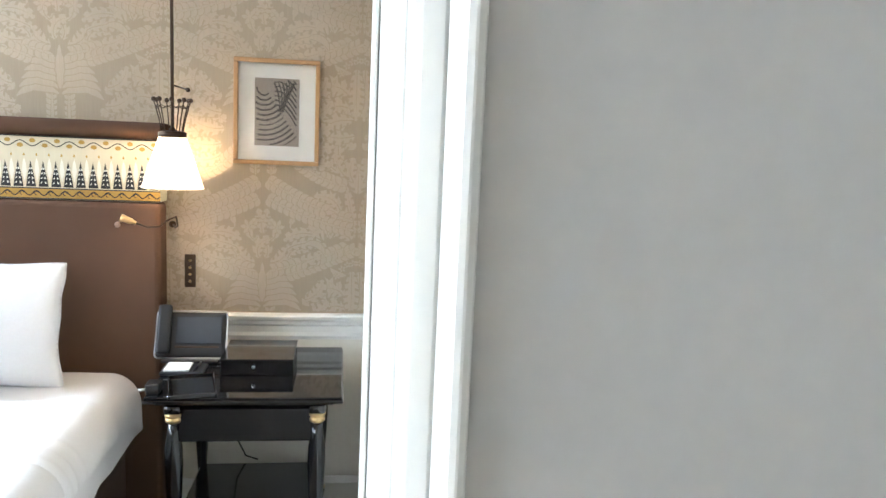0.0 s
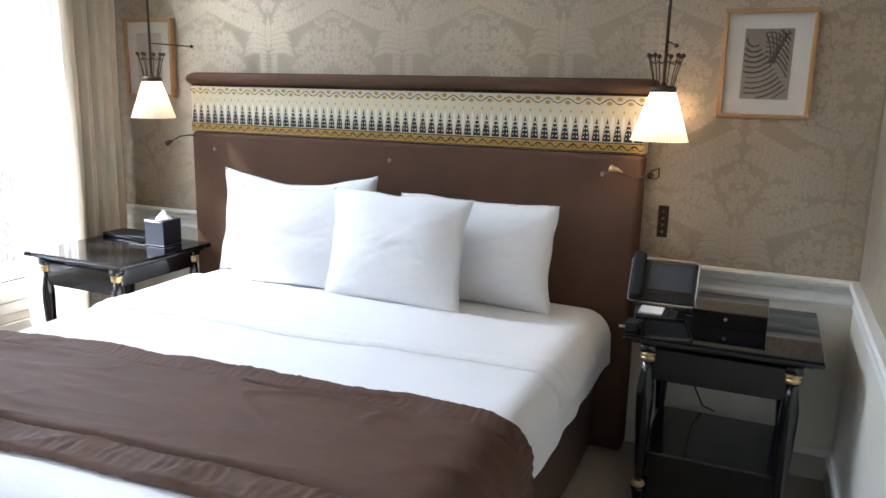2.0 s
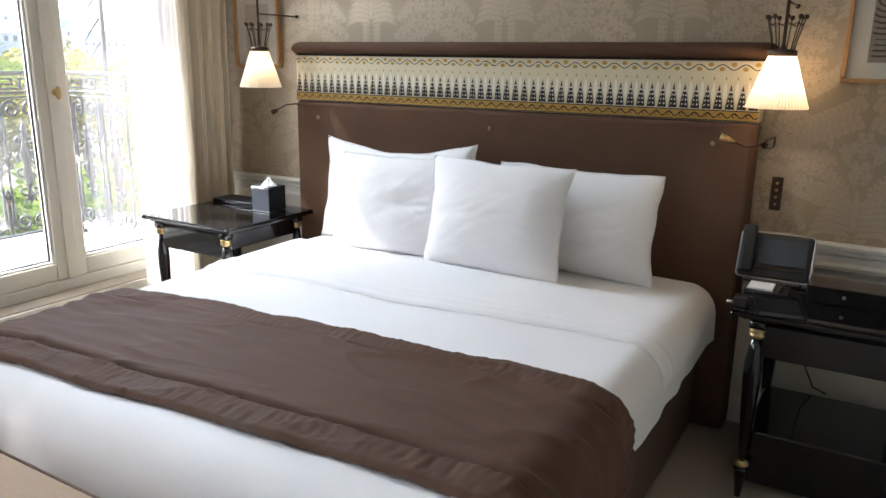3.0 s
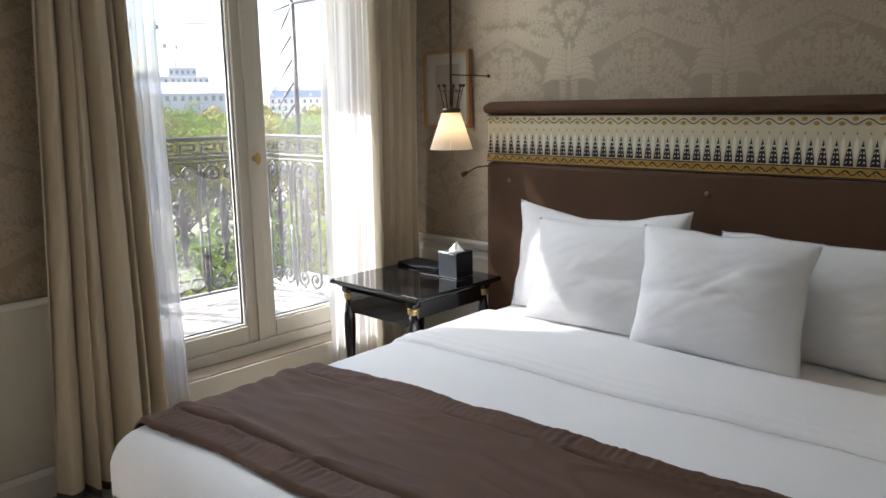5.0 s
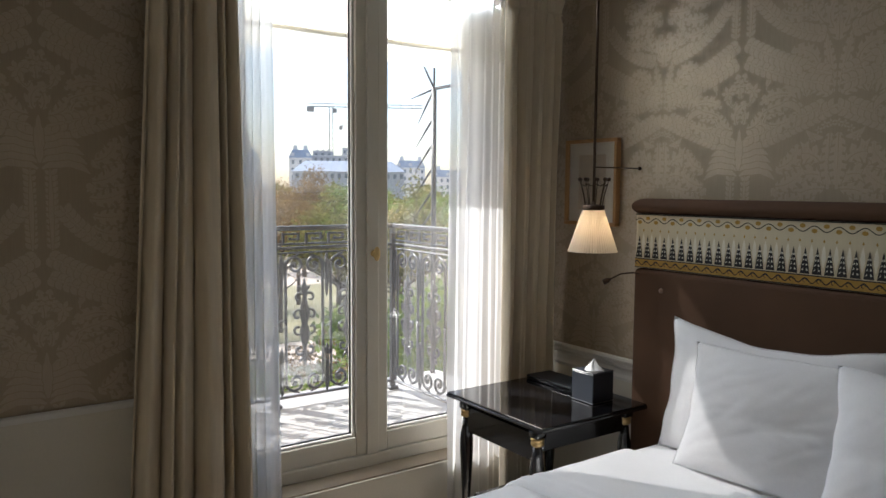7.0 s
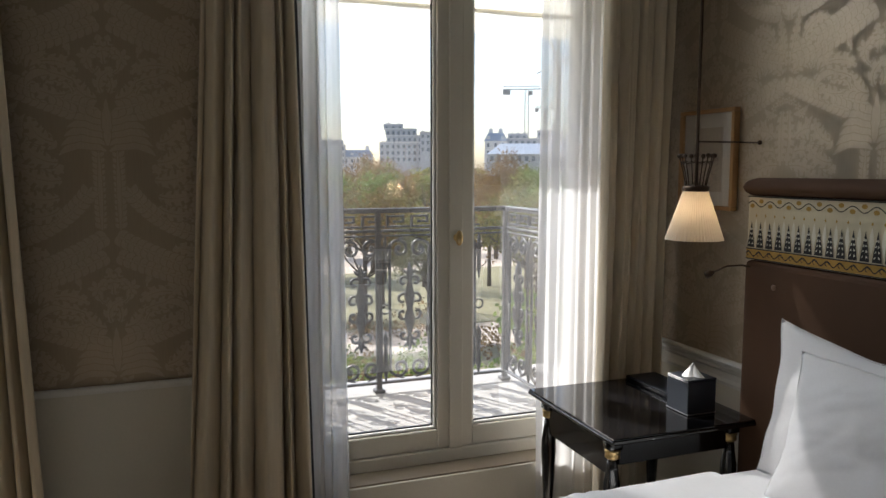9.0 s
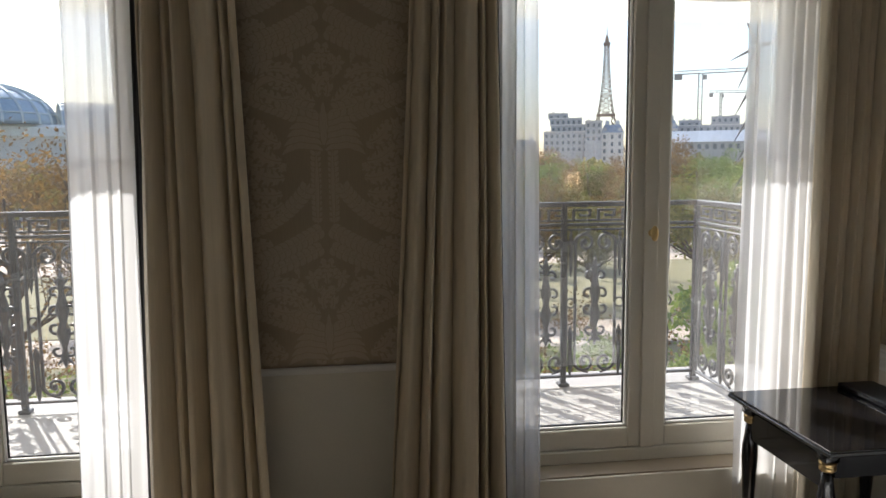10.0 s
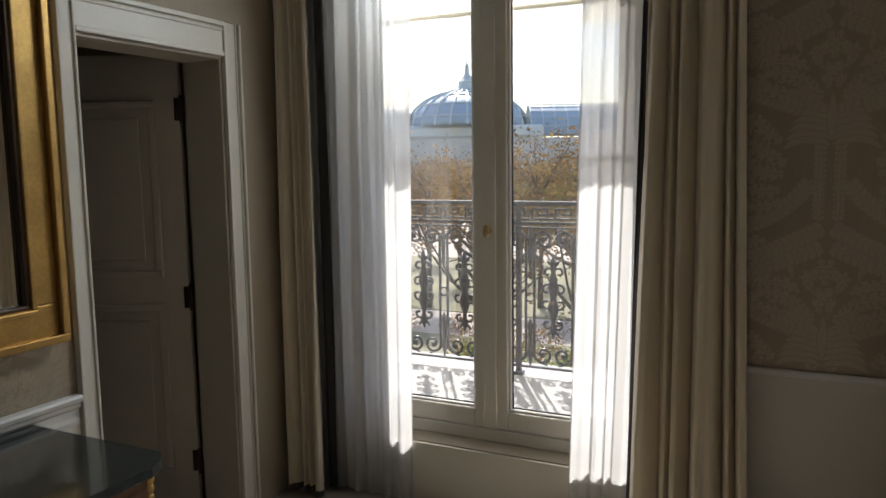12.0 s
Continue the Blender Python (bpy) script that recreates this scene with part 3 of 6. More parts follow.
def pillow(cx, y_base, z_base, width, height, thick, lean, turn, seed, label, sag=0.0):
    bm = bmesh.new()
    n = 46

    def edge(a, b, grow=0.0):
        """Outline of the cushion: slack between the corners, a little uneven."""
        ex = a * (width / 2 + grow) * (1 - 0.055 * (1 - b * b)) + 0.014 * noise.noise(Vector((b * 2.3 + seed, a * 0.6, 3.1)))
        ez = height / 2 + b * (height / 2 + grow) * (1 - 0.05 * (1 - a * a)) - sag * (1 - a * a) * (b + 1) / 2 + 0.014 * noise.noise(Vector((a * 2.3 + seed, b * 0.6, 8.1))) * (b + 1) / 2
        return ex, ez

    def face(side):
        def fn(u, v):
            a, b = u * 2 - 1, v * 2 - 1
            px, pz = edge(a, b)
            t = (max(0, 1 - abs(a) ** 2.6) ** 0.62) * (max(0, 1 - abs(b) ** 2.6) ** 0.62)
            w = noise.noise(Vector((a * 2.2 + seed, b * 2.2, side))) * 0.010 + noise.noise(Vector((a * 4 + seed, b * 5 - a * 4, side * 2))) * 0.003 - 0.003 * max(0, 1 - abs(noise.noise(Vector((a * 2.4 - b * 3 + seed, b * 1.5, side)))) * 9) + 0.0013 * noise.noise(Vector((a * 9 + seed, b * 11 + a * 6, side * 3))) - 0.0035 * (a * a * a * a + b * b * b * b) * max(0, 1 - abs(noise.noise(Vector((a * 4.5 + b * 3 + seed, b * 4.0 - a * 2, side + 5)))) * 12)
            return (px, side * (thick / 2 * t + w * t), pz)
        return fn

    add_grid(bm, face(-1), n, n)
    add_grid(bm, face(1), n, n)
    bmesh.ops.remove_doubles(bm, verts=bm.verts, dist=1e-4)
    bmesh.ops.recalc_face_normals(bm, faces=bm.faces)
    ob = part("pillow", bm, M_COTTON, None, "", True)
    bm = bmesh.new()
    rim = [(a, -1.0) for a in [k / 12 - 1 for k in range(0, 24)]] + [(1.0, b) for b in [k / 12 - 1 for k in range(0, 24)]] + [(1 - k / 12, 1.0) for k in range(24)] + [(-1.0, 1 - k / 12) for k in range(24)]
    add_tube(bm, [(edge(a, b, 0.002)[0], 0, edge(a, b, 0.002)[1]) for a, b in rim], 0.0014, 5, True)
    part("welt", bm, M_COTTON, ob, "stitched edge", True)
    ob.matrix_basis = pose(cx, y_base, z_base, -lean, 0, turn)
    return tagged(ob, label, "pillow", "pillows on the bed")


pillow(-2.10, 2.93, 0.565, 0.82, 0.50, 0.17, 9, 3, 1.0, "white rectangular pillow with flanged edge propped against headboard", 0.05)
pillow(-1.215, 2.93, 0.560, 0.73, 0.445, 0.16, 9, -2, 4.0, "white rectangular pillow standing against the brown headboard")
pillow(-2.02, 2.79, 0.566, 0.64, 0.45, 0.15, 16, 2, 7.0, "white square pillow leaning on the pillow behind")
pillow(-1.49, 2.73, 0.566, 0.64, 0.47, 0.17, 14, -2, 9.0, "white square pillow leaning in front of the others")

# ---- headboard ----
hb = thing("headboard", (0, 0, FLOOR), "brown velvet upholstered headboard with a printed gold band", "headboard")
HX0, HX1, HF = -2.825, -0.557, 3.10
part("upholstered_panel", box((HX0, HF, 0.006), (HX1, HEAD_Y - 0.041, 1.21 - FLOOR), 0.02, 3), M_VELVET, hb, "", False)
bm = bmesh.new()
seg = 18
prof = [(0.075 * math.cos(2 * math.pi * k / seg), 0.034 * math.sin(2 * math.pi * k / seg)) for k in range(seg)]
xs = [HX0 - 0.035 + 0.045 * (1 - math.cos(k * math.pi / 12)) for k in range(7)] + [HX1 + 0.035 - 0.045 * (1 - math.cos((6 - k) * math.pi / 12)) for k in range(7)]
sc = [max(0.05, math.sin(k * math.pi / 12)) ** 0.6 for k in range(7)] + [max(0.05, math.sin((6 - k) * math.pi / 12)) ** 0.6 for k in range(7)]
rings = [[bm.verts.new((x, HF + 0.065 + p * s, 1.473 - FLOOR + q * s)) for p, q in prof] for x, s in zip(xs, sc)]
for a, b in zip(rings, rings[1:]):
    for k in range(seg):
        bm.faces.new((a[k], a[(k + 1) % seg], b[(k + 1) % seg], b[k]))
bm.faces.new(rings[0]), bm.faces.new(rings[-1][::-1])
bmesh.ops.recalc_face_normals(bm, faces=bm.faces)
part("bolster_roll", bm, M_VELVET, hb, "brown velvet rolled top edge", True)

# printed band: cream ground, spearheads, gold scroll border, waving line
M_BAND = woven("cream_printed_cloth", (0.62, 0.55, 0.38), 0.6, 1500, 0.06, 0.1, 0.1)
M_BANDGOLD = surface("gold_print", (0.42, 0.25, 0.045), 0.45, 0.25, 0.2, 30, 200, 0.05, 0.0004)
M_BANDBLACK = surface("black_print", (0.014, 0.013, 0.012), 0.6, 0, 0.2, 30, 200, 0.05, 0.0004)
M_BANDLEAF = surface("ivory_print", (0.78, 0.74, 0.62), 0.6, 0, 0.06, 30, 200, 0.05, 0.0004)
part("band", box((HX0, HF + 0.012, 1.212 - FLOOR), (HX1, HEAD_Y - 0.041, 1.442 - FLOOR), 0.006, 2), M_BAND, hb, "cream printed band")
BY = HF + 0.0105
bands = {k: bmesh.new() for k in ("gold", "black", "leaf")}


def flat_poly(bm, pts, y):
    bm.faces.new([bm.verts.new((a, y, b - FLOOR)) for a, b in pts])


def flat_line(bm, pts, w, y):
    for (a0, b0), (a1, b1) in zip(pts, pts[1:]):
        d = math.hypot(a1 - a0, b1 - b0) or 1
        nx, nz = -(b1 - b0) / d * w / 2, (a1 - a0) / d * w / 2
        flat_poly(bm, [(a0 - nx, b0 - nz), (a1 - nx, b1 - nz), (a1 + nx, b1 + nz), (a0 + nx, b0 + nz)], y)


flat_poly(bands["gold"], [(HX0, 1.218), (HX1, 1.218), (HX1, 1.252), (HX0, 1.252)], BY)
for z in (1.216, 1.253, 1.440):
    flat_line(bands["black"], [(HX0, z), (HX1, z)], 0.004, BY - 0.0012)
N_SPEAR = 53
pitch = (HX1 - HX0) / N_SPEAR
for i in range(N_SPEAR):
    x = HX0 + pitch * (i + 0.5)
    w = pitch * 0.40
    flat_poly(bands["black"], [(x - w, 1.258), (x + w, 1.258), (x + w * 0.78, 1.285), (x + w * 0.35, 1.322), (x, 1.352), (x - w * 0.35, 1.322), (x - w * 0.78, 1.285)], BY)
    for k in range(4):
        for s in (-1, 1):
            zz, ww = 1.268 + k * 0.017, w * (0.5 - 0.1 * k)
            flat_poly(bands["leaf"], [(x + s * ww - 0.0035, zz), (x + s * ww + 0.0035, zz + 0.003), (x + s * ww * 0.6, zz + 0.010)], BY - 0.001)
    xm = x + pitch / 2
    if i < N_SPEAR - 1:
        flat_poly(bands["leaf"], [(xm, 1.275), (xm + pitch * 0.2, 1.315), (xm + pitch * 0.12, 1.345), (xm, 1.362), (xm - pitch * 0.12, 1.345), (xm - pitch * 0.2, 1.315)], BY)
        flat_poly(bands["gold"], [(xm - 0.004, 1.372), (xm, 1.367), (xm + 0.004, 1.372), (xm, 1.380)], BY)
N_WAVE = 27
per = (HX1 - HX0) / N_WAVE
flat_line(bands["black"], [(HX0 + per * t / 12, 1.414 + 0.010 * math.sin(2 * math.pi * t / 12)) for t in range(N_WAVE * 12 + 1)], 0.0035, BY)
for i in range(N_WAVE * 2):
    x = HX0 + per / 2 * (i + 0.5)
    z = 1.414 + (-0.007 if i % 2 == 0 else 0.010)
    flat_poly(bands["gold"], [(x + 0.011 * math.cos(a), z + 0.008 * math.sin(a)) for a in [k * math.pi / 4 for k in range(8)]], BY + 0.0004)
N_SCROLL = 46
per = (HX1 - HX0) / N_SCROLL
flat_line(bands["black"], [(HX0 + per * t / 10, 1.235 + 0.009 * math.sin(2 * math.pi * t / 10)) for t in range(N_SCROLL * 10 + 1)], 0.004, BY - 0.0012)
for i in range(N_SCROLL):
    x = HX0 + per * (i + 0.25)
    flat_line(bands["black"], [(x + 0.007 * math.cos(a * 0.8), 1.2345 + 0.007 * math.sin(a * 0.8)) for a in range(7)], 0.0028, BY - 0.0014)
for key, mm in (("gold", M_BANDGOLD), ("black", M_BANDBLACK), ("leaf", M_BANDLEAF)):
    for f in bands[key].faces:
        f.normal_update()
        if f.normal.y > 0:
            f.normal_flip()
    part("printed_pattern", bands[key], mm, hb, {"gold": "gold print", "black": "black print", "leaf": "ivory print"}[key])
for x in (-2.674, -1.677, -0.707):
    bm = bmesh.new()
    bmesh.ops.create_uvsphere(bm, u_segments=12, v_segments=8, radius=1, matrix=pose(x, HF - 0.001, 1.128 - FLOOR) @ Matrix.Diagonal((0.011, 0.006, 0.011, 1)))
    part("button", bm, M_BUTTON, hb, "pale brown covered button", True)

# ---- nightstands ----
NS_W, NS_D, NS_H = 0.632, 0.612, 0.638 - FLOOR


def nightstand(at, label):
    t = thing("nightstand", at, label, "nightstand", "nightstands")
    hw, hd = NS_W / 2, NS_D / 2
    part("tabletop", box((-hw, -hd, NS_H - 0.022), (hw, hd, NS_H - 0.007), 0.005, 2), M_LACQUER, t)
    part("glass_top", box((-hw + 0.004, -hd + 0.004, NS_H - 0.0065), (hw - 0.004, hd - 0.004, NS_H), 0.002), M_BLACKGLASS, t, "black glass plate")
    part("top_moulding", box((-hw + 0.03, -hd + 0.03, NS_H - 0.036), (hw - 0.03, hd - 0.03, NS_H - 0.0225), 0.005, 2), M_LACQUER, t)
    part("apron", box((-hw + 0.075, -hd + 0.075, NS_H - 0.125), (hw - 0.075, hd - 0.075, NS_H - 0.0365), 0.003), M_LACQUER, t)
    part("drawer", box((-hw + 0.10, -hd + 0.045, NS_H - 0.165), (hw - 0.10, -hd + 0.0745, NS_H - 0.05), 0.004), M_LACQUER, t, "black lacquer drawer front")
    part("lower_shelf", box((-hw + 0.08, -hd + 0.10, 0.035), (hw - 0.08, hd - 0.06, 0.235), 0.006), M_LACQUER, t, "deep black lower shelf box")
    for sx in (-1, 1):
        for sy in (-1, 1):
            c = (sx * (hw - 0.085), sy * (hd - 0.055))
            bm = bmesh.new()
            h = NS_H - 0.036
            add_lathe(bm, [(0.011, 0), (0.012, 0.02), (0.021, 0.10), (0.024, 0.112), (0.014, 0.116)], c)
            add_lathe(bm, [(0.014, 0.140), (0.015, 0.16), (0.020, 0.26), (0.026, 0.36), (0.030, 0.46), (0.029, 0.51), (0.022, 0.555), (0.017, h - 0.062)], c)
            add_box(bm, (c[0] - 0.026, c[1] - 0.026, h - 0.03), (c[0] + 0.026, c[1] + 0.026, h), 0.004)
            leg = part("leg", bm, M_LACQUER, t, "", True)
            bm = bmesh.new()
            add_lathe(bm, [(0.016, 0.116), (0.024, 0.122), (0.025, 0.130), (0.018, 0.138), (0.014, 0.141)], c)
            part("foot_collar", bm, M_BRASS, leg, "gilt brass ring", True)
            bm = bmesh.new()
            add_lathe(bm, [(0.020, h - 0.064), (0.027, h - 0.058), (0.027, h - 0.048), (0.023, h - 0.045), (0.028, h - 0.040), (0.028, h - 0.031)], c)
            part("collar", bm, M_BRASS, leg, "gilt brass collar", True)
    return t


ns_right = nightstand((-0.185, 2.900, FLOOR), "black lacquer nightstand with turned legs and brass collars")
copy_thing(ns_right, pose(-3.043, 2.806, FLOOR))
TOP = 0.638


# ---- pendant lamps ----
m, n, l, p = nodes_of("pleated_silk_shade")
tl, df, mx = n.new("ShaderNodeBsdfTranslucent"), n.new("ShaderNodeBsdfDiffuse"), n.new("ShaderNodeMixShader")
n.remove(p)
tl.inputs[0].default_value, df.inputs[0].default_value = (0.90, 0.82, 0.68, 1), (0.80, 0.75, 0.66, 1)
mx.inputs[0].default_value = 0.5
l.new(tl.outputs[0], mx.inputs[1]), l.new(df.outputs[0], mx.inputs[2]), l.new(mx.outputs[0], n["Material Output"].inputs[0])
M_SHADE = m


def bulb_mat(strength):
    m, n, l, p = nodes_of("lit_bulb")
    p.inputs["Emission Color"].default_value, p.inputs["Emission Strength"].default_value = (1.0, 0.70, 0.42, 1), strength
    return m


def pendant(at, strength, label):
    t = thing("pendant_lamp", at, label, "pendant lamp", "bedside pendant lamps")
    bm = bmesh.new()
    add_tube(bm, [(0, 0, 0.20), (0, 0, CEIL - at[2] - 0.001)], 0.006, 8)
    part("rod", bm, M_BRONZE, t, "", True)
    bm = bmesh.new()
    add_lathe(bm, [(0.045, 0.178), (0.048, 0.181), (0.048, 0.196), (0.040, 0.199), (0.012, 0.203), (0.006, 0.215)], seg=20)
    part("cap", bm, M_BRONZE, t, "", True)
    n_pl = 56

    def fn(u, v):
        a = 2 * math.pi * u
        r = 0.104 - 0.060 * v
        r += (0.0022 * (1 - 0.4 * v)) * math.cos(a * n_pl)
        return (r * math.cos(a), r * math.sin(a), 0.180 * v)
    bm = bmesh.new()
    add_grid(bm, fn, n_pl * 4, 4, True)
    part("shade", bm, M_SHADE, t, "pleated cream silk shade", True)
    bm = bmesh.new()
    n_w = 9
    for k in range(n_w):
        a = 2 * math.pi * k / n_w
        ca, sa = math.cos(a), math.sin(a)
        add_tube(bm, [(0.036 * ca, 0.036 * sa, 0.197), (0.044 * ca, 0.044 * sa, 0.24), (0.060 * ca, 0.060 * sa, 0.300)], 0.0022, 5)
        add_ball(bm, (0.062 * ca, 0.062 * sa, 0.308), 0.0085)
        b = 2 * math.pi * (k + 1) / n_w
        mid = (a + b) / 2
        add_tube(bm, [(0.058 * ca, 0.058 * sa, 0.290), (0.050 * math.cos(mid), 0.050 * math.sin(mid), 0.279), (0.058 * math.cos(b), 0.058 * math.sin(b), 0.290)], 0.0018, 4)
    part("crown", bm, M_BRONZE, t, "bronze wire crown with balls", True)
    bm = bmesh.new()
    add_tube(bm, [(0, 0, 0.36), (0, HEAD_Y - at[1] - 0.012, 0.36)], 0.003, 6)
    add_ball(bm, (0, HEAD_Y - at[1] - 0.010, 0.36), 0.009)
    part("wall_arm", bm, M_BRONZE, t, "", True)
    bm = bmesh.new()
    add_ball(bm, (0, 0, 0.10), 0.022, 12, 8)
    part("bulb", bm, bulb_mat(strength), t, "glowing warm bulb", True)
    return t


pendant((-2.935, 2.965, 1.278), 6.5, "dimly lit bronze pendant lamp with pleated cream shade by bed")
pendant((-0.485, 2.985, 1.278), 17.0, "lit bronze pendant lamp with pleated cream shade by bed")


# ---- reading lights ----
def reading_light(pts, head, label, metal):
    t = thing("reading_light", pts[0], label, "reading lamp", "headboard reading lights")
    o = Vector(pts[0])
    bm = bmesh.new()
    add_lathe(bm, [(0.013, 0), (0.013, 0.006), (0.006, 0.009), (0.004, 0.02)], seg=12)
    bmesh.ops.transform(bm, matrix=pose(0, 0, 0, 90, 0, 0), verts=bm.verts)
    part("mount", bm, M_BRONZE, t, "", True)
    bm = bmesh.new()
    add_tube(bm, [Vector(q) - o for q in pts], 0.0035, 7)
    part("gooseneck", bm, M_BRONZE, t, "", True)
    bm = bmesh.new()
    a, b = Vector(pts[-1]) - o, Vector(head) - o
    add_tube(bm, [a, a + (b - a) * 0.25, a + (b - a) * 0.3, b], [0.006, 0.008, 0.011, 0.014], 12)
    part("lamp_head", bm, metal, t, "", True)
    return t


reading_light([(-0.54, 3.235, 1.12), (-0.515, 3.16, 1.115), (-0.485, 3.06, 1.135), (-0.478, 3.0, 1.175), (-0.50, 2.985, 1.165), (-0.53, 2.98, 1.14), (-0.57, 2.98, 1.135), (-0.61, 2.98, 1.15)], (-0.66, 2.975, 1.168), "bronze gooseneck reading light curving over the headboard edge", M_BRASS)
reading_light([(-2.84, 3.235, 1.16), (-2.80, 3.14, 1.18), (-2.79, 3.06, 1.195), (-2.82, 3.02, 1.19), (-2.86, 3.0, 1.165)], (-2.885, 2.985, 1.150), "small bronze gooseneck reading light beside the headboard", M_BRONZE)


# ---- switch plates ----
def switch_plate(x, z, label):
    t = thing("switch_plate", (x, HEAD_Y, z), label, "light switch")
    part("plate", box((-0.021, -0.007, -0.066), (0.021, -0.0005, 0.066), 0.002), M_BRONZE, t)
    for k in range(4):
        bm = bmesh.new()
        add_lathe(bm, [(0.006, 0), (0.006, 0.004), (0.003, 0.010)], seg=10)
        bmesh.ops.transform(bm, matrix=pose(0, -0.006, -0.042 + 0.028 * k, 90, 0, 0), verts=bm.verts)
        part("toggle", bm, M_BRASS, t, "small brass toggle", True)


switch_plate(-0.480, 0.932, "bronze wall plate with four small toggle switches")
switch_plate(-2.870, 0.932, "bronze wall plate partly behind the headboard edge")


# ---- framed pictures ----
def picture(x0, x1, z0, z1, kind, label):
    t = thing("framed_picture", ((x0 + x1) / 2, HEAD_Y - 0.001, (z0 + z1) / 2), label, "picture")
    w, h, fw = (x1 - x0) / 2, (z1 - z0) / 2, 0.017
    for lo, hi in (((-w, -h), (w, -h + fw)), ((-w, h - fw), (w, h)), ((-w, -h + fw), (-w + fw, h - fw)), ((w - fw, -h + fw), (w, h - fw))):
        part("frame_rail", box((lo[0], -0.032, lo[1]), (hi[0], 0, hi[1]), 0.004, 2), M_PICWOOD, t)
    part("mat_board", box((-w + fw, -0.014, -h + fw), (w - fw, -0.002, h - fw)), M_MAT, t, "white mat board")
    aw, ah = w * 0.52, h * 0.64
    paper = surface("picture_print", (0.30, 0.25, 0.21) if kind else (0.62, 0.55, 0.48), 0.7, 0, 0.1, 8, 120, 0)
    part("print", box((-aw, -0.0155, -ah), (aw, -0.0141, ah)), paper, t, "printed sheet")
    ink = surface("print_ink", (0.035, 0.028, 0.026) if kind else (0.42, 0.36, 0.32), 0.7, 0, 0.1, 8, 120, 0)
    bm = bmesh.new()
    rnd = random.Random(5 if kind else 6)
    lines = []
    if kind:
        for k in range(12):
            r = 0.03 + k * 0.016
            lines.append([(-0.05 + r * 0.95 * math.cos(a), 0.10 + r * 1.2 * math.sin(a)) for a in [3.3 + j * 0.14 for j in range(16)]])
        for k in range(9):
            lines.append([(-0.02 + k * 0.009 + 0.03 * math.sin(j * 0.25 + k * 0.3), 0.13 - j * 0.016) for j in range(9)])
        for k in range(8):
            lines.append([(-0.01 + j * 0.012, 0.03 + k * 0.017 - 0.0016 * j * j + 0.008 * k * 0.1 * j) for j in range(9)])
    else:
        for k in range(10):
            lines.append([(-aw * 0.8 + j * aw * 0.2, -ah * 0.8 + k * ah * 0.1 + 0.01 * math.sin(j + k)) for j in range(9)])
    for ln in lines:
        ww = rnd.uniform(0.004, 0.0075) if kind else 0.003
        for (a0, b0), (a1, b1) in zip(ln, ln[1:]):
            if max(abs(a0), abs(a1)) > aw - 0.003 or max(abs(b0), abs(b1)) > ah - 0.003:
                continue
            d = math.hypot(a1 - a0, b1 - b0) or 1
            nx, nz = -(b1 - b0) / d * ww / 2, (a1 - a0) / d * ww / 2
            bm.faces.new([bm.verts.new((q[0], -0.0162, q[1])) for q in ((a0 - nx, b0 - nz), (a1 - nx, b1 - nz), (a1 + nx, b1 + nz), (a0 + nx, b0 + nz))])
    part("ink_lines", bm, ink, t, "dark curving brush lines" if kind else "pale drawn lines")
    pane = part("picture_glass", box((-w + fw, -0.0195, -h + fw), (w - fw, -0.0175, h - fw)), M_GLASS, t)
    pane.visible_shadow = False


picture(-0.312, 0.016, 1.365, 1.772, 1, "honey wood framed abstract print with dark curving lines")
picture(-3.385, -3.052, 1.372, 1.782, 0, "honey wood framed pale print with white mat")

# ---- on the right nightstand ----
ph = thing("desk_phone", (-0.43, 3.00, TOP), "black desk phone with a colour screen and silver rim", "telephone")
tilt = pose(0, 0, 0.012, -24, 0, 0)
bm = bmesh.new()
add_box(bm, (-0.125, -0.012, 0.0), (0.125, 0.014, 0.172), 0.012, tilt, 3)
part("phone_body", bm, M_RUBBER, ph)
bm = bmesh.new()
cx, cz, rr = 0.113, 0.074, 0.014
corner_pts = []
for sx, sz, a0 in ((1, 1, 0), (-1, 1, 90), (-1, -1, 180), (1, -1, 270)):
    for k in range(5):
        a = radians(a0 + k * 22.5)
        corner_pts.append(tilt @ Vector((sx * cx + rr * math.cos(a), -0.012, 0.086 + sz * cz + rr * math.sin(a))))
add_tube(bm, corner_pts, 0.003, 6, True)
part("silver_rim", bm, M_SILVER, ph, "thin silver rim", True)
bm = bmesh.new()
add_box(bm, (-0.055, -0.0155, 0.052), (0.108, -0.0122, 0.152), 0.001, tilt)
part("screen", bm, M_SCREEN, ph, "dim grey screen")
bm = bmesh.new()
add_box(bm, (-0.058, -0.0150, 0.036), (0.10, -0.0121, 0.044), 0.001, tilt)
part("key_strip", bm, M_BRONZE, ph)
bm = bmesh.new()
add_box(bm, (-0.122, -0.038, 0.012), (-0.072, -0.013, 0.196), 0.012, tilt, 3)
part("handset", bm, M_RUBBER, ph, "black handset on its cradle", False)
part("stand", box((-0.10, -0.03, 0.0), (0.10, 0.085, 0.014), 0.004), M_RUBBER, ph)
tb = thing("black_box", (-0.172, 2.955, TOP), "low black lacquer box with a small silver knob", "box")
part("case", box((-0.125, -0.13, 0.0), (0.125, 0.13, 0.050), 0.003), M_LACQUER, tb)
part("lid", box((-0.127, -0.132, 0.0505), (0.127, 0.132, 0.060), 0.002), M_LACQUER, tb)
bm = bmesh.new()
add_lathe(bm, [(0.003, 0), (0.003, 0.006), (0.006, 0.009), (0.005, 0.014)], seg=12)
bmesh.ops.transform(bm, matrix=pose(-0.01, -0.13, 0.034, 90, 0, 0), verts=bm.verts)
part("knob", bm, M_SILVER, tb, "silver knob", True)
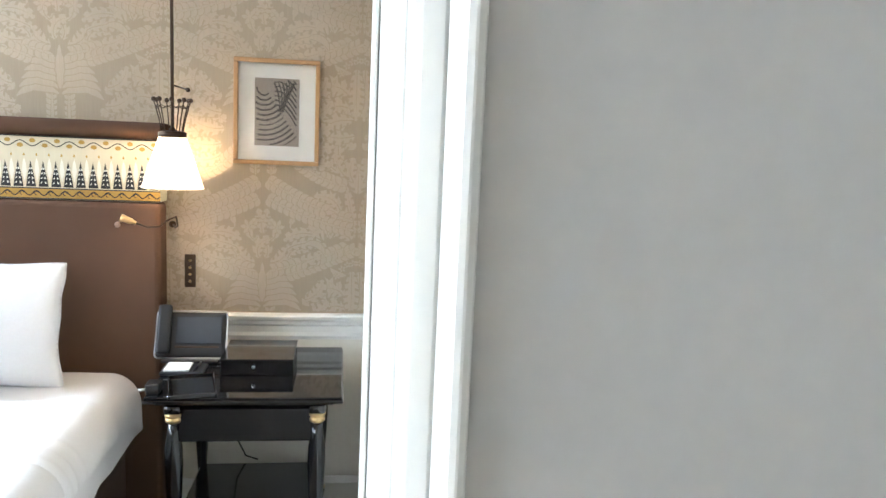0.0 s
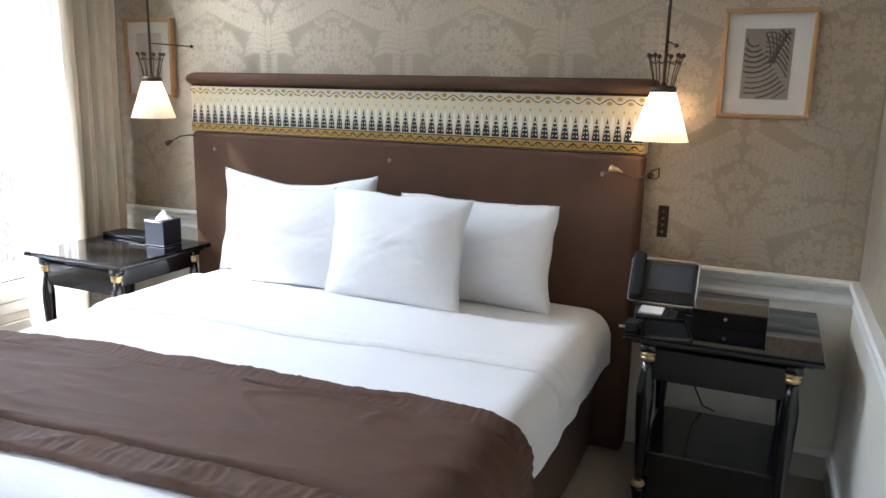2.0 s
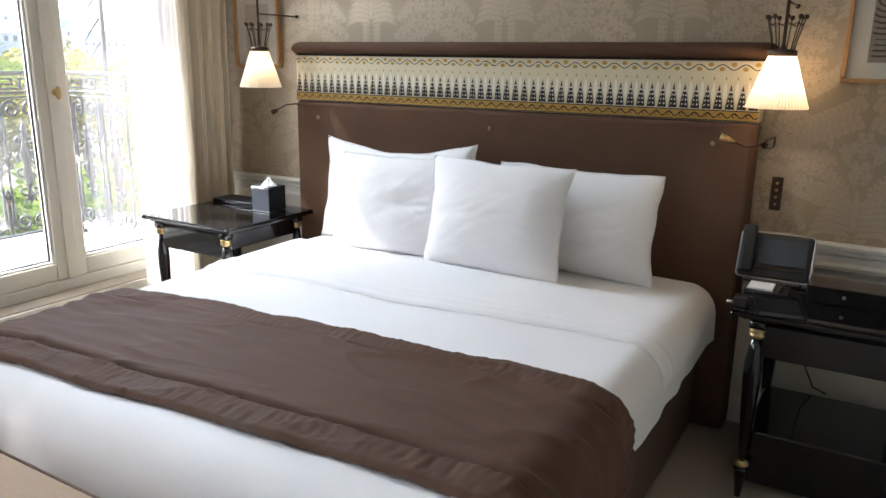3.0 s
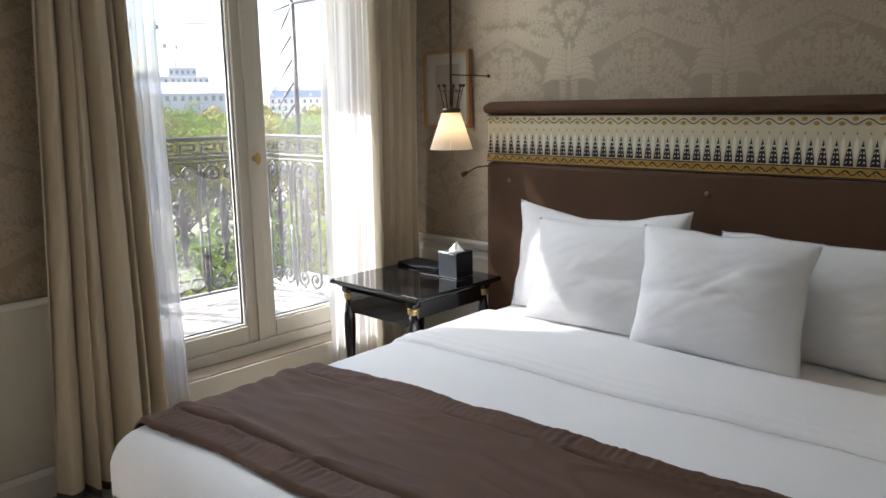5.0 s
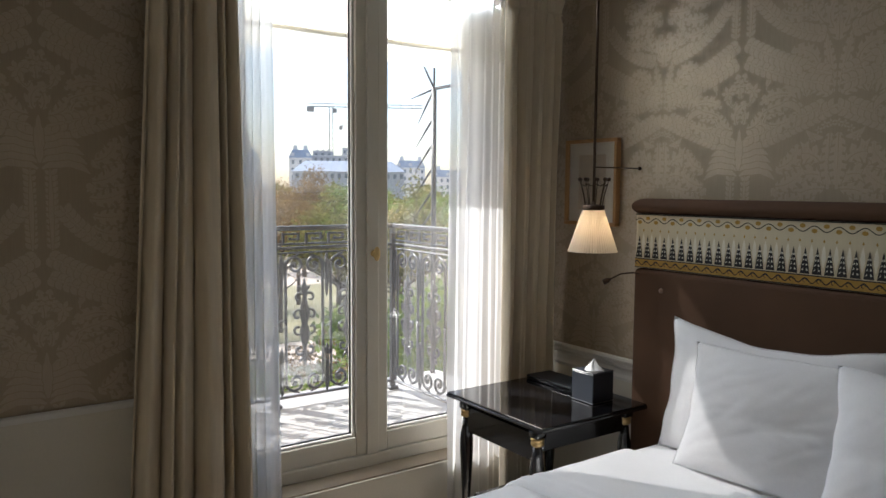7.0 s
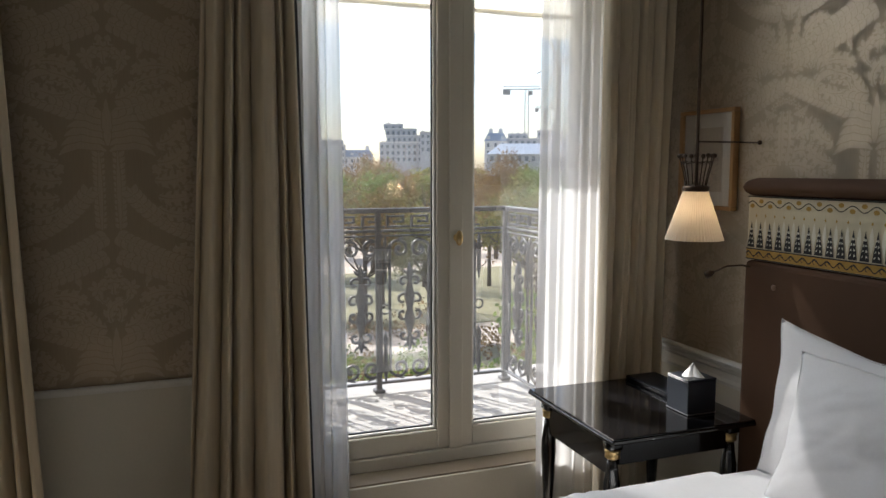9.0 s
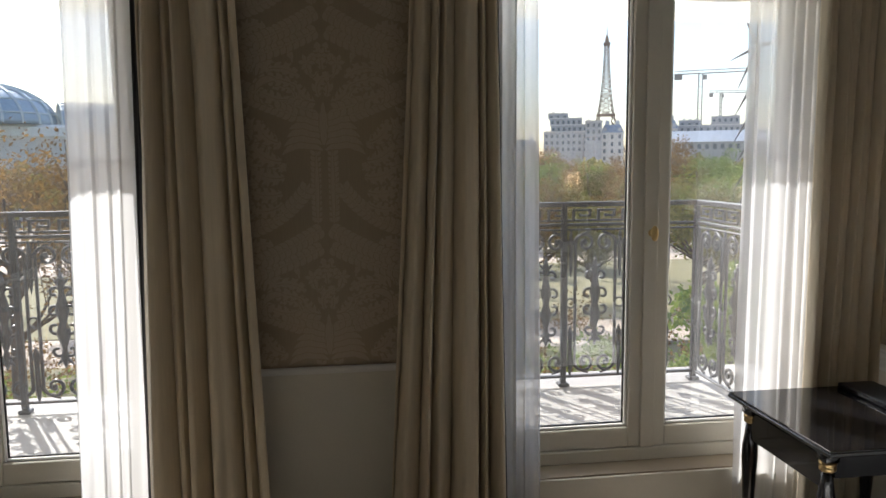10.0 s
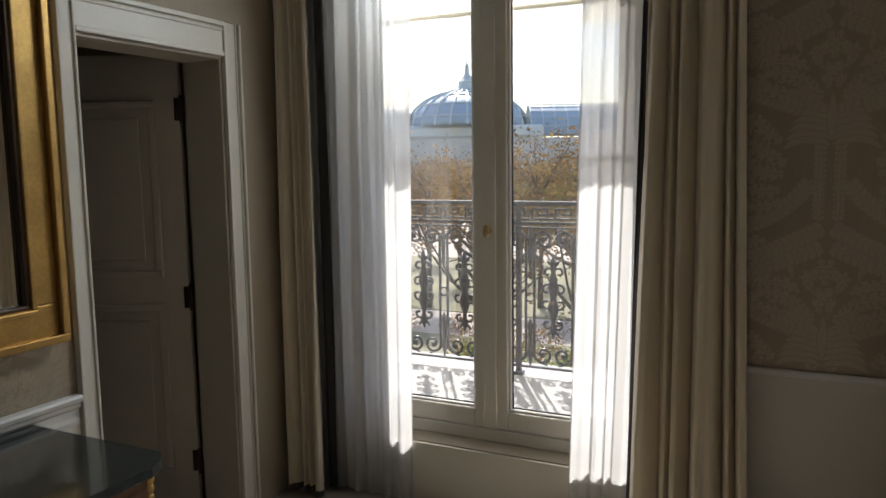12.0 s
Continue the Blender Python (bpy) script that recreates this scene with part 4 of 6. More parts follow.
tray = thing("notepad_holder", (-0.440, 2.880, TOP), "black holder with a white notepad and pen", "notepad")
part("holder", box((-0.062, -0.055, 0.0), (0.085, 0.06, 0.012), 0.003), M_LEATHER, tray)
part("paper_pad", box((-0.050, -0.045, 0.0125), (0.035, 0.048, 0.019), 0.001), M_PAPERWHITE, tray, "white paper pad")
bm = bmesh.new()
add_tube(bm, [(0.055, -0.05, 0.017), (0.060, 0.05, 0.017)], 0.004, 8)
part("pen", bm, M_RUBBER, tray, "", True)
gt = thing("valet_tray", (-0.368, 2.700, TOP), "small square black glossy tray on the nightstand", "tray", "", 12)
part("base", box((-0.070, -0.105, 0.0), (0.070, 0.105, 0.006), 0.002), M_BLACKGLASS, gt, "mirror-black tray floor")
for lo, hi in (((-0.076, -0.111), (-0.0705, 0.111)), ((0.0705, -0.111), (0.076, 0.111)), ((-0.070, -0.111), (0.070, -0.1055)), ((-0.070, 0.1055), (0.070, 0.111))):
    part("rim", box((*lo, 0.0), (*hi, 0.014), 0.002), M_LACQUER, gt)
plug = thing("charging_plug", (-0.478, 2.655, TOP), "small black charging block at the table edge", "charger")
part("block", box((-0.022, -0.03, 0.0), (0.022, 0.03, 0.035), 0.005, 2), M_RUBBER, plug)
bm = bmesh.new()
add_tube(bm, [(-0.022, -0.01, 0.012), (-0.045, -0.014, 0.012)], 0.005, 8)
part("tip", bm, M_SILVER, plug, "silver tip", True)
bm = bmesh.new()
add_tube(bm, [(-0.30, 3.19, 0.49 - 0.02), (-0.298, 3.19, 0.36), (-0.285, 3.185, 0.26), (-0.25, 3.18, 0.19), (-0.20, 3.17, 0.177)], 0.0035, 6)
cable = tagged(part("power_cable", bm, M_RUBBER, None, "", True), "thin black cable hanging behind the nightstand", "cable")

# ---- on the left nightstand ----
tx = thing("tissue_box", (-2.9035, 2.9515, TOP), "dark blue leather tissue box with white tissue", "tissue box")
part("box_body", box((-0.0625, -0.0625, 0.0), (0.0625, 0.0625, 0.128), 0.003), M_LEATHER, tx)
part("stitch_band", box((-0.0632, -0.0632, 0.004), (0.0632, 0.0632, 0.0065)), M_SILVER, tx, "pale stitched line")
part("lid", box((-0.0635, -0.0635, 0.1285), (0.0635, 0.0635, 0.134), 0.002), M_LEATHER, tx)
bm = bmesh.new()


def tissue(u, v):
    a = 2 * math.pi * u
    r = (0.030 * (1 - v) + 0.012) * (1 + 0.35 * math.sin(3 * a + v * 2)) * (1 - v * 0.75)
    return (r * math.cos(a) + 0.010 * v, r * 0.7 * math.sin(a), 0.1345 + 0.045 * v + 0.006 * math.sin(2 * a) * v)


add_grid(bm, tissue, 24, 6, True)
part("tissue", bm, M_PAPERWHITE, tx, "crumpled white tissue", True)
fo = thing("leather_folder", (-3.185, 3.03, TOP), "flat black leather folder lying on nightstand", "folder")
part("cover", box((-0.15, -0.075, 0.0), (0.15, 0.075, 0.022), 0.004, 2), M_LEATHER, fo)
part("pages", box((-0.14, -0.0765, 0.006), (0.14, -0.0752, 0.016)), M_LACQUER, fo)

# ---- bench at the foot of the bed ----
be = thing("bench", (-1.62, 0.775, FLOOR), "tan upholstered bench at the foot of the bed", "bench")
part("seat", box((-0.70, -0.21, 0.36), (0.70, 0.21, 0.53), 0.035, 3), M_BENCH, be, "tan cushioned seat", False)
bm = bmesh.new()
add_tube(bm, [(sx * 0.675, sy * 0.185, 0.525) for sx, sy in ((-1, -1), (1, -1), (1, 1), (-1, 1))], 0.006, 6, True)
part("piping", bm, M_SKIRT, be, "dark brown piping", True)
for sx in (-1, 1):
    for sy in (-1, 1):
        bm = bmesh.new()
        add_lathe(bm, [(0.014, 0), (0.016, 0.05), (0.026, 0.30), (0.028, 0.36)], (sx * 0.62, sy * 0.15), 12)
        part("leg", bm, M_LACQUER, be, "", True)

# ---- doorway, mirror and commode on the south wall ----
DX0, DX1, DZ = -3.066, -2.335, 2.022
cas = structure(thing("door_frame", (0, SOUTH_Y, 0), "ivory painted moulded door casing with deep lining", "door frame"))


def casing(lo, hi, up):
    bm = bmesh.new()
    add_box(bm, (lo[0], 0.0005, lo[1]), (hi[0], 0.014, hi[1]), 0.003)
    c0, c1 = (lo[0], hi[0]) if up else (lo[1], hi[1])
    for f0, f1, d in ((0.0, 0.14, 0.030), (0.20, 0.28, 0.020), (0.86, 1.0, 0.022)):
        if up == 2:
            f0, f1 = 1 - f1, 1 - f0
        if up:
            add_box(bm, (c0 + (c1 - c0) * f0, 0.013, lo[1]), (c0 + (c1 - c0) * f1, d, hi[1]), 0.004, None, 2)
        else:
            f0, f1 = 1 - f1, 1 - f0
            add_box(bm, (lo[0], 0.013, c0 + (c1 - c0) * f0), (hi[0], d, c0 + (c1 - c0) * f1), 0.004, None, 2)
    return bm


part("casing_side", casing((DX1, FLOOR), (DX1 + 0.080, DZ + 0.145), 2), M_PANEL, cas)
part("casing_side", casing((DX0 - 0.10, FLOOR), (DX0, DZ + 0.145), 1), M_PANEL, cas)
part("casing_head", casing((DX0 + 0.001, DZ), (DX1 - 0.001, DZ + 0.145), 0), M_PANEL, cas)
part("lining_side", box((DX0 + 0.0005, -0.209, FLOOR), (DX0 + 0.012, -0.001, DZ - 0.013)), M_DOOR, cas)
part("lining_head", box((DX0 + 0.0005, -0.209, DZ - 0.012), (DX1 - 0.0005, -0.001, DZ - 0.0005)), M_DOOR, cas)
part("lining_side", box((DX1 - 0.012, -0.209, FLOOR), (DX1 - 0.0005, -0.001, DZ - 0.013)), M_DOOR, cas)

HX, HY = DX0 - 0.004, SOUTH_Y - 0.235
door = structure(thing("door_1", (HX, HY, FLOOR + 0.008), "ivory panelled door standing open into next room", "door", "", -66))
DW, DH = 0.69, 2.10
part("leaf", box((0.012, -0.02, 0), (DW, 0.02, DH), 0.003), M_DOOR, door)


def ring_moulding(name, x0, x1, z0, z1, w, y, d, material, parent, label=""):
    """Four mitre-length mouldings round a rectangle, one part a side."""
    for lo, hi in (((x0, z0), (x1, z0 + w)), ((x0, z1 - w), (x1, z1)), ((x0, z0 + w), (x0 + w, z1 - w)), ((x1 - w, z0 + w), (x1, z1 - w))):
        side = part(name, box((lo[0], y, lo[1]), (hi[0], y + d, hi[1]), 0.005, 2), material, parent, label)


for z0, z1 in ((0.16, 0.98), (1.10, 1.90)):
    ring_moulding("panel_moulding", 0.12, DW - 0.11, z0, z1, 0.035, 0.0205, 0.014, M_DOOR, door)
    part("raised_field", box((0.20, 0.0205, z0 + 0.08), (DW - 0.19, 0.029, z1 - 0.08), 0.006, 2), M_DOOR, door)
for z in (0.17, 0.95, 1.80):
    bm = bmesh.new()
    add_tube(bm, [(0.0, 0.026, z), (0.0, 0.026, z + 0.12)], 0.010, 10)
    add_box(bm, (0.002, 0.019, z + 0.01), (0.035, 0.024, z + 0.11), 0.001)
    part("hinge", bm, M_BRONZE, door, "bronze butt hinge", True)
bm = bmesh.new()
add_lathe(bm, [(0.008, 0), (0.008, 0.03), (0.024, 0.04), (0.026, 0.055), (0.012, 0.065)], seg=14)
bmesh.ops.transform(bm, matrix=pose(DW - 0.06, 0.02, 1.02, -90, 0, 0), verts=bm.verts)
part("door_knob", bm, M_BRASS, door, "brass door knob", True)

mi = thing("wall_mirror", (-1.665, SOUTH_Y, 0.974), "large wall mirror in a broad gilded frame", "mirror")
MW, MH, FWD = 0.535, 1.50, 0.135
for lo, hi in (((-MW, 0), (MW, FWD)), ((-MW, MH - FWD), (MW, MH)), ((-MW, FWD), (-MW + FWD, MH - FWD)), ((MW - FWD, FWD), (MW, MH - FWD))):
    fr = part("frame_rail", box((lo[0], 0.001, lo[1]), (hi[0], 0.045, hi[1]), 0.006, 2), M_GILT, mi)
for o, w, d in ((0.0, 0.028, 0.068), (0.105, 0.020, 0.056)):
    ring_moulding("gilt_bead", -MW + o, MW - o, o, MH - o, w, 0.0455, d - 0.0455, M_GILT, mi, "raised gilt bead")
ring_moulding("slip", -MW + 0.127, MW - 0.127, 0.127, MH - 0.127, 0.014, 0.0245, 0.0235, M_BRONZE, mi, "dark inner slip")
part("mirror_glass", box((-MW + FWD + 0.001, 0.018, FWD + 0.001), (MW - FWD - 0.001, 0.024, MH - FWD - 0.001)), M_MIRROR, mi, "silvered mirror glass")

co = thing("commode", (-1.505, SOUTH_Y + 0.016, FLOOR), "walnut commode with dark marble top and gilt mounts", "chest of drawers")
CW, CD, CH = 0.565, 0.65, 0.775
bm = bmesh.new()
outline = [(-CW, 0), (CW, 0), (CW, CD - 0.07), (CW - 0.05, CD - 0.02), (CW - 0.10, CD), (-CW + 0.10, CD), (-CW + 0.05, CD - 0.02), (-CW, CD - 0.07)]


def slab(bm, pts, z0, z1):
    a = [bm.verts.new((x, y, z0)) for x, y in pts]
    b = [bm.verts.new((x, y, z1)) for x, y in pts]
    bm.faces.new(a[::-1]), bm.faces.new(b)
    for i in range(len(pts)):
        j = (i + 1) % len(pts)
        bm.faces.new((a[i], a[j], b[j], b[i]))


slab(bm, outline, CH - 0.030, CH)
bmesh.ops.bevel(bm, geom=list(bm.edges), offset=0.006, segments=2, affect="EDGES", profile=0.6)
part("marble_top", bm, M_MARBLE, co, "dark green veined marble top", False)
bm = bmesh.new()
slab(bm, [(x * 0.95, max(0.002, y * 0.95)) for x, y in outline], 0.14, CH - 0.0305)
part("carcass", bm, M_WALNUT, co)
for k in range(2):
    z0 = 0.18 + k * 0.28
    d = part("drawer", box((-0.44, CD * 0.95 + 0.0005, z0), (0.44, CD * 0.95 + 0.012, z0 + 0.25), 0.004), M_WALNUT, co)
    for sx in (-1, 1):
        bm = bmesh.new()
        add_lathe(bm, [(0.022, 0), (0.024, 0.004), (0.012, 0.010), (0.010, 0.02), (0.016, 0.028), (0.008, 0.034)], seg=14)
        bmesh.ops.transform(bm, matrix=pose(sx * 0.27, CD * 0.95 + 0.012, z0 + 0.13, -90, 0, 0), verts=bm.verts)
        part("handle", bm, M_BRASS, d, "gilt brass pull", True)
for sx in (-1, 1):
    bm = bmesh.new()
    for k in range(9):
        add_ball(bm, (sx * (CW * 0.95 - 0.035), CD * 0.95 - 0.035, CH - 0.06 - k * 0.028), 0.022 - 0.0015 * k, 8, 6)
    part("corner_mount", bm, M_GILT, co, "gilt bronze corner mount", True)
    for y in (0.06, CD * 0.95 - 0.06):
        bm = bmesh.new()
        add_lathe(bm, [(0.014, 0), (0.018, 0.03), (0.016, 0.07), (0.034, 0.141)], (sx * (CW * 0.95 - 0.06), y), 10)
        part("leg", bm, M_WALNUT, co, "", True)

# ---- damask figure on the wallpaper ----
LAYER = [0]


def leaf_strip(bm, p, angle, length, width, curl, lobes=0, steps=10):
    """A flat curling leaf on the plane; p and angle start it. Broad leaves have notched, feathered sides. Each leaf lies a hair over the last."""
    LAYER[0] = (LAYER[0] + 1) % 60
    z = 0.000014 * LAYER[0]
    rows = []
    x, y = p
    width *= 1.18
    broad = width > 0.036
    rim, vein = min(0.0028, width * 0.11), (0.0017 if broad else 0)
    steps = max(steps, int(length / 0.0095), 4 * lobes) if broad else steps
    for k in range(steps + 1):
        t = k / steps
        w = width * (math.sin(math.pi * min(1, t * 0.90 + 0.08)) ** 0.7) * (0.74 + 0.38 * abs(math.sin(lobes * t * 6.283 + 0.5)) ** 0.6 if lobes else 1.0)
        if broad:
            w *= 1.04 if k % 2 else 0.92
        nx, ny = -math.sin(angle), math.cos(angle)
        h = w / 2
        r = min(rim, h * 0.4)
        q = vein * (1 - t)
        sweep = 0.20 * h
        offs = ((h, sweep), (h - r, sweep), (h * 0.42, 0.3 * sweep), (q, 0), (-q, 0), (-h * 0.42, 0.3 * sweep), (r - h, sweep), (-h, sweep)) if broad else ((h, 0), (h - r, 0), (r - h, 0), (-h, 0))
        rows.append([bm.verts.new((x + nx * o + math.cos(angle) * f, y + ny * o + math.sin(angle) * f, z)) for o, f in offs])
        x, y = x + math.cos(angle) * length / steps, y + math.sin(angle) * length / steps
        angle += curl / steps
    for k in range(steps):
        dark = ((0, 3, 6) + ((1, 5) if k % 3 == 1 else ())) if broad else (0, 2)
        for i in range(len(rows[0]) - 1):
            f = bm.faces.new((rows[k][i], rows[k + 1][i], rows[k + 1][i + 1], rows[k][i + 1]))
            f.material_index = 1 if i in dark else 0
    return x, y, angle


def garland(bm, p, angle, length, curl, size, n):
    """A feathered band: short lobes set close on both sides of a rib."""
    x, y = p
    for k in range(n):
        for sg in (1, -1):
            leaf_strip(bm, (x, y), angle + sg * 1.15, size * 1.05, size * 0.72, -sg * 0.7, 0, 5)
        leaf_strip(bm, (x, y), angle, length / n * 1.4, size * 0.34, curl / n, 0, 4)
        x, y = x + math.cos(angle) * length / n, y + math.sin(angle) * length / n
        angle += curl / n


def rosette(bm, c, r, n):
    for k in range(n):
        a = k * 6.283 / n
        leaf_strip(bm, (c[0] + r * 0.2 * math.cos(a), c[1] + r * 0.2 * math.sin(a)), a, r * 0.8, r * 0.55, 0.3, 0, 5)


def palm_half(bm):
    H = math.pi / 2
    for k in range(13):
        y = -0.27 + 0.021 * k
        leaf_strip(bm, (0.030, y), 0.55, 0.030, 0.019, 0.5, 0, 4)
        leaf_strip(bm, (0.030, y), math.pi - 0.6, 0.022, 0.016, -0.4, 0, 4)
    leaf_strip(bm, (0.030, -0.28), H, 0.29, 0.016, 0.0, 0, 5)
    for k in range(6):
        leaf_strip(bm, (0.006, 0.0 + 0.022 * k), H - 1.0 + 0.05 * k, 0.165 - 0.012 * k, 0.030, -1.5 + 0.06 * k, 4)
    leaf_strip(bm, (0.0, 0.02), H, 0.16, 0.03, 0.0, 3)
    # cartouche over the fan
    leaf_strip(bm, (0.002, 0.30), H - 0.05, 0.10, 0.045, -0.25, 0)
    leaf_strip(bm, (0.012, 0.20), 1.1, 0.12, 0.045, 2.4, 2)
    leaf_strip(bm, (0.03, 0.27), 0.6, 0.13, 0.034, 3.0, 0)
    leaf_strip(bm, (0.03, 0.18), 0.1, 0.12, 0.060, 1.6, 2)
    leaf_strip(bm, (0.10, 0.20), 1.3, 0.11, 0.042, -2.2, 2)
    leaf_strip(bm, (0.10, 0.24), 0.5, 0.16, 0.045, -0.9, 3)
    leaf_strip(bm, (0.13, 0.19), -0.1, 0.11, 0.050, 0.9, 2)
    leaf_strip(bm, (0.17, 0.26), 0.3, 0.10, 0.026, -1.8, 0)
    rosette(bm, (0.055, 0.325), 0.032, 6)
    # bands that part to either side
    garland(bm, (0.10, 0.13), 0.35, 0.30, 0.10, 0.034, 13)
    garland(bm, (0.020, -0.30), -0.55, 0.36, 0.25, 0.036, 15)
    garland(bm, (0.02, 0.44), -0.48, 0.36, 0.30, 0.034, 14)
    # foliage mass at the side
    for k, (x, y, a, ln, w, c) in enumerate(((0.17, 0.03, 0.2, 0.12, 0.055, 1.5), (0.16, -0.04, 0.0, 0.13, 0.06, 1.2), (0.15, -0.10, -0.2, 0.13, 0.06, 1.0), (0.16, -0.16, -0.3, 0.12, 0.055, 0.8), (0.17, -0.21, -0.5, 0.10, 0.05, 0.8), (0.24, 0.06, 0.6, 0.09, 0.05, -1.4), (0.26, -0.02, 0.3, 0.10, 0.06, -1.2), (0.27, -0.12, 0.0, 0.10, 0.06, -1.0), (0.26, -0.20, -0.2, 0.10, 0.05, -1.0))):
        leaf_strip(bm, (x, y), a, ln, w, c, 2)
    leaf_strip(bm, (0.30, -0.26), H + 0.1, 0.34, 0.05, -0.15, 4)


def fountain_half(bm):
    H = math.pi / 2
    leaf_strip(bm, (0.012, 0.02), H - 0.10, 0.22, 0.040, -0.15, 0)
    leaf_strip(bm, (0.03, 0.05), 1.25, 0.20, 0.075, -1.7, 2)
    leaf_strip(bm, (0.025, 0.01), 1.1, 0.24, 0.085, -2.6, 2)
    leaf_strip(bm, (0.07, 0.13), 1.2, 0.13, 0.055, -1.6, 2)
    leaf_strip(bm, (0.11, 0.02), 0.9, 0.08, 0.036, 3.2, 0)
    leaf_strip(bm, (0.16, 0.10), 0.7, 0.15, 0.032, -2.4, 0)
    leaf_strip(bm, (0.18, 0.03), 0.2, 0.12, 0.050, -1.0, 2)
    leaf_strip(bm, (0.0, 0.20), H, 0.12, 0.075, 0.0, 2)
    for k in range(4):
        leaf_strip(bm, (0.02 + 0.035 * k, 0.25 + 0.02 * k), 1.0 - 0.2 * k, 0.10, 0.05, 1.4 - 0.6 * k, 2)
    garland(bm, (0.04, -0.02), -0.42, 0.32, 0.20, 0.034, 13)
    garland(bm, (0.05, 0.23), 0.20, 0.33, 0.85, 0.036, 14)
    # vase with a bouquet below
    for k in range(5):
        rosette(bm, (0.012 + 0.022 * k, -0.085 - 0.006 * k * k), 0.016, 5)
    leaf_strip(bm, (0.016, -0.12), -H, 0.20, 0.060, 0.0, 0)
    leaf_strip(bm, (0.04, -0.135), -0.1, 0.075, 0.024, 1.2, 0)
    leaf_strip(bm, (0.05, -0.22), 0.9, 0.13, 0.075, -1.9, 3)
    leaf_strip(bm, (0.05, -0.27), 0.3, 0.12, 0.070, -1.5, 3)
    leaf_strip(bm, (0.12, -0.24), 0.4, 0.10, 0.060, -1.4, 2)
    leaf_strip(bm, (0.03, -0.32), 0.1, 0.15, 0.060, -1.0, 2)
    leaf_strip(bm, (0.13, -0.32), 0.2, 0.11, 0.055, -1.0, 2)
    leaf_strip(bm, (0.02, -0.38), -0.3, 0.17, 0.055, 0.9, 2)


def half_figure(fn):
    bm = bmesh.new()
    fn(bm)
    bm.verts.index_update()
    out = [tuple(v.co) for v in bm.verts], [([v.index for v in f.verts], f.material_index) for f in bm.faces]
    bm.free()
    return out


PALM, FOUNTAIN = half_figure(palm_half), half_figure(fountain_half)


def paper_figure(name, center, count, to_world, inside, label):
    """The woven figure of one wall: mirrored motifs in alternate columns, clipped to the papered field."""
    verts, faces, layer = [], [], 0
    for c in range(-count, count + 1):
        pts, fcs = PALM if c % 2 == 0 else FOUNTAIN
        for r in (-1, 0, 1, 2):
            up = 1.60 + 0.81 * r + (0.0 if c % 2 == 0 else 0.27)
            for s in (1, -1):
                layer = (layer + 1) % 7
                base = len(verts)
                verts += [(center + 0.375 * c + s * x, up + y, 0.0005 + z + 0.000002 * layer) for x, y, z in pts]
                faces += [([base + i for i in (f if s > 0 else f[::-1])], m) for f, m in fcs]
    keep = [f for f in faces if all(inside(verts[i][0], verts[i][1]) for i in f[0])]
    me = bpy.data.meshes.new(name)
    me.from_pydata([to_world(*v) for v in verts], [], [f for f, m in keep])
    me.materials.append(M_DAMASK)
    me.materials.append(M_PAPER)
    for p, (f, m) in zip(me.polygons, keep):
        p.material_index = m
    return structure(new(name, me), label, "wallpaper")


FIELD = lambda lo, hi: (lambda a, b: lo < a < hi and DADO + 0.012 < b < CEIL - 0.01)
FIGURE = "silvery damask figure woven in the wallpaper"
paper_figure("wallpaper_figure_north", -2.45, 9, lambda a, b, d: (a, HEAD_Y - d, b), FIELD(WIN_X + 0.005, RIGHT_X - 0.005), FIGURE)
paper_figure("wallpaper_figure_west", 0.945, 1, lambda a, b, d: (WIN_X + d, a, b), FIELD(WINDOWS[1] + HALF_W + 0.03, WINDOWS[0] - HALF_W - 0.03), FIGURE)
paper_figure("wallpaper_figure_east", 2.9, 8, lambda a, b, d: (RIGHT_X - d * 0.6, a, b), FIELD(0.54, HEAD_Y - 0.005), FIGURE)
paper_figure("wallpaper_figure_south", -2.30, 4, lambda a, b, d: (a, SOUTH_Y + d, b), FIELD(-2.252, 1.0), FIGURE)

# ---- balcony ----
structure(part("balcony_floor", box((-4.86, -4.2, BALC_Z - 0.30), (-3.94, 3.48, BALC_Z), 0.01), M_STONE), "pale stone balcony floor in sun", "balcony floor")
wall_with_openings("facade", "y", -3.906, -0.03, -6.0, 6.0, -14.0, 6.0, [(c - HALF_W, c + HALF_W, WIN_Z0 - 0.04, WIN_Z1) for c in WINDOWS], M_FACADE, "limestone outer face of the hotel")

rail = thing("balcony_railing", (RAIL_X, 0, BALC_Z), "black wrought iron balcony railing with key band and scrolls", "railing")
P = 0.279
R_TOP, R_KEY, R_SCR, R_BOT = 1.018, 0.905, 0.875, 0.062
bm = bmesh.new()


def spiral(cx, cz, r0, a0, turns, sign, n=14):
    return [(0, cx + (r0 * (1 - 0.78 * k / n)) * math.cos(a0 + sign * turns * 6.283 * k / n), cz + (r0 * (1 - 0.78 * k / n)) * math.sin(a0 + sign * turns * 6.283 * k / n)) for k in range(n + 1)]


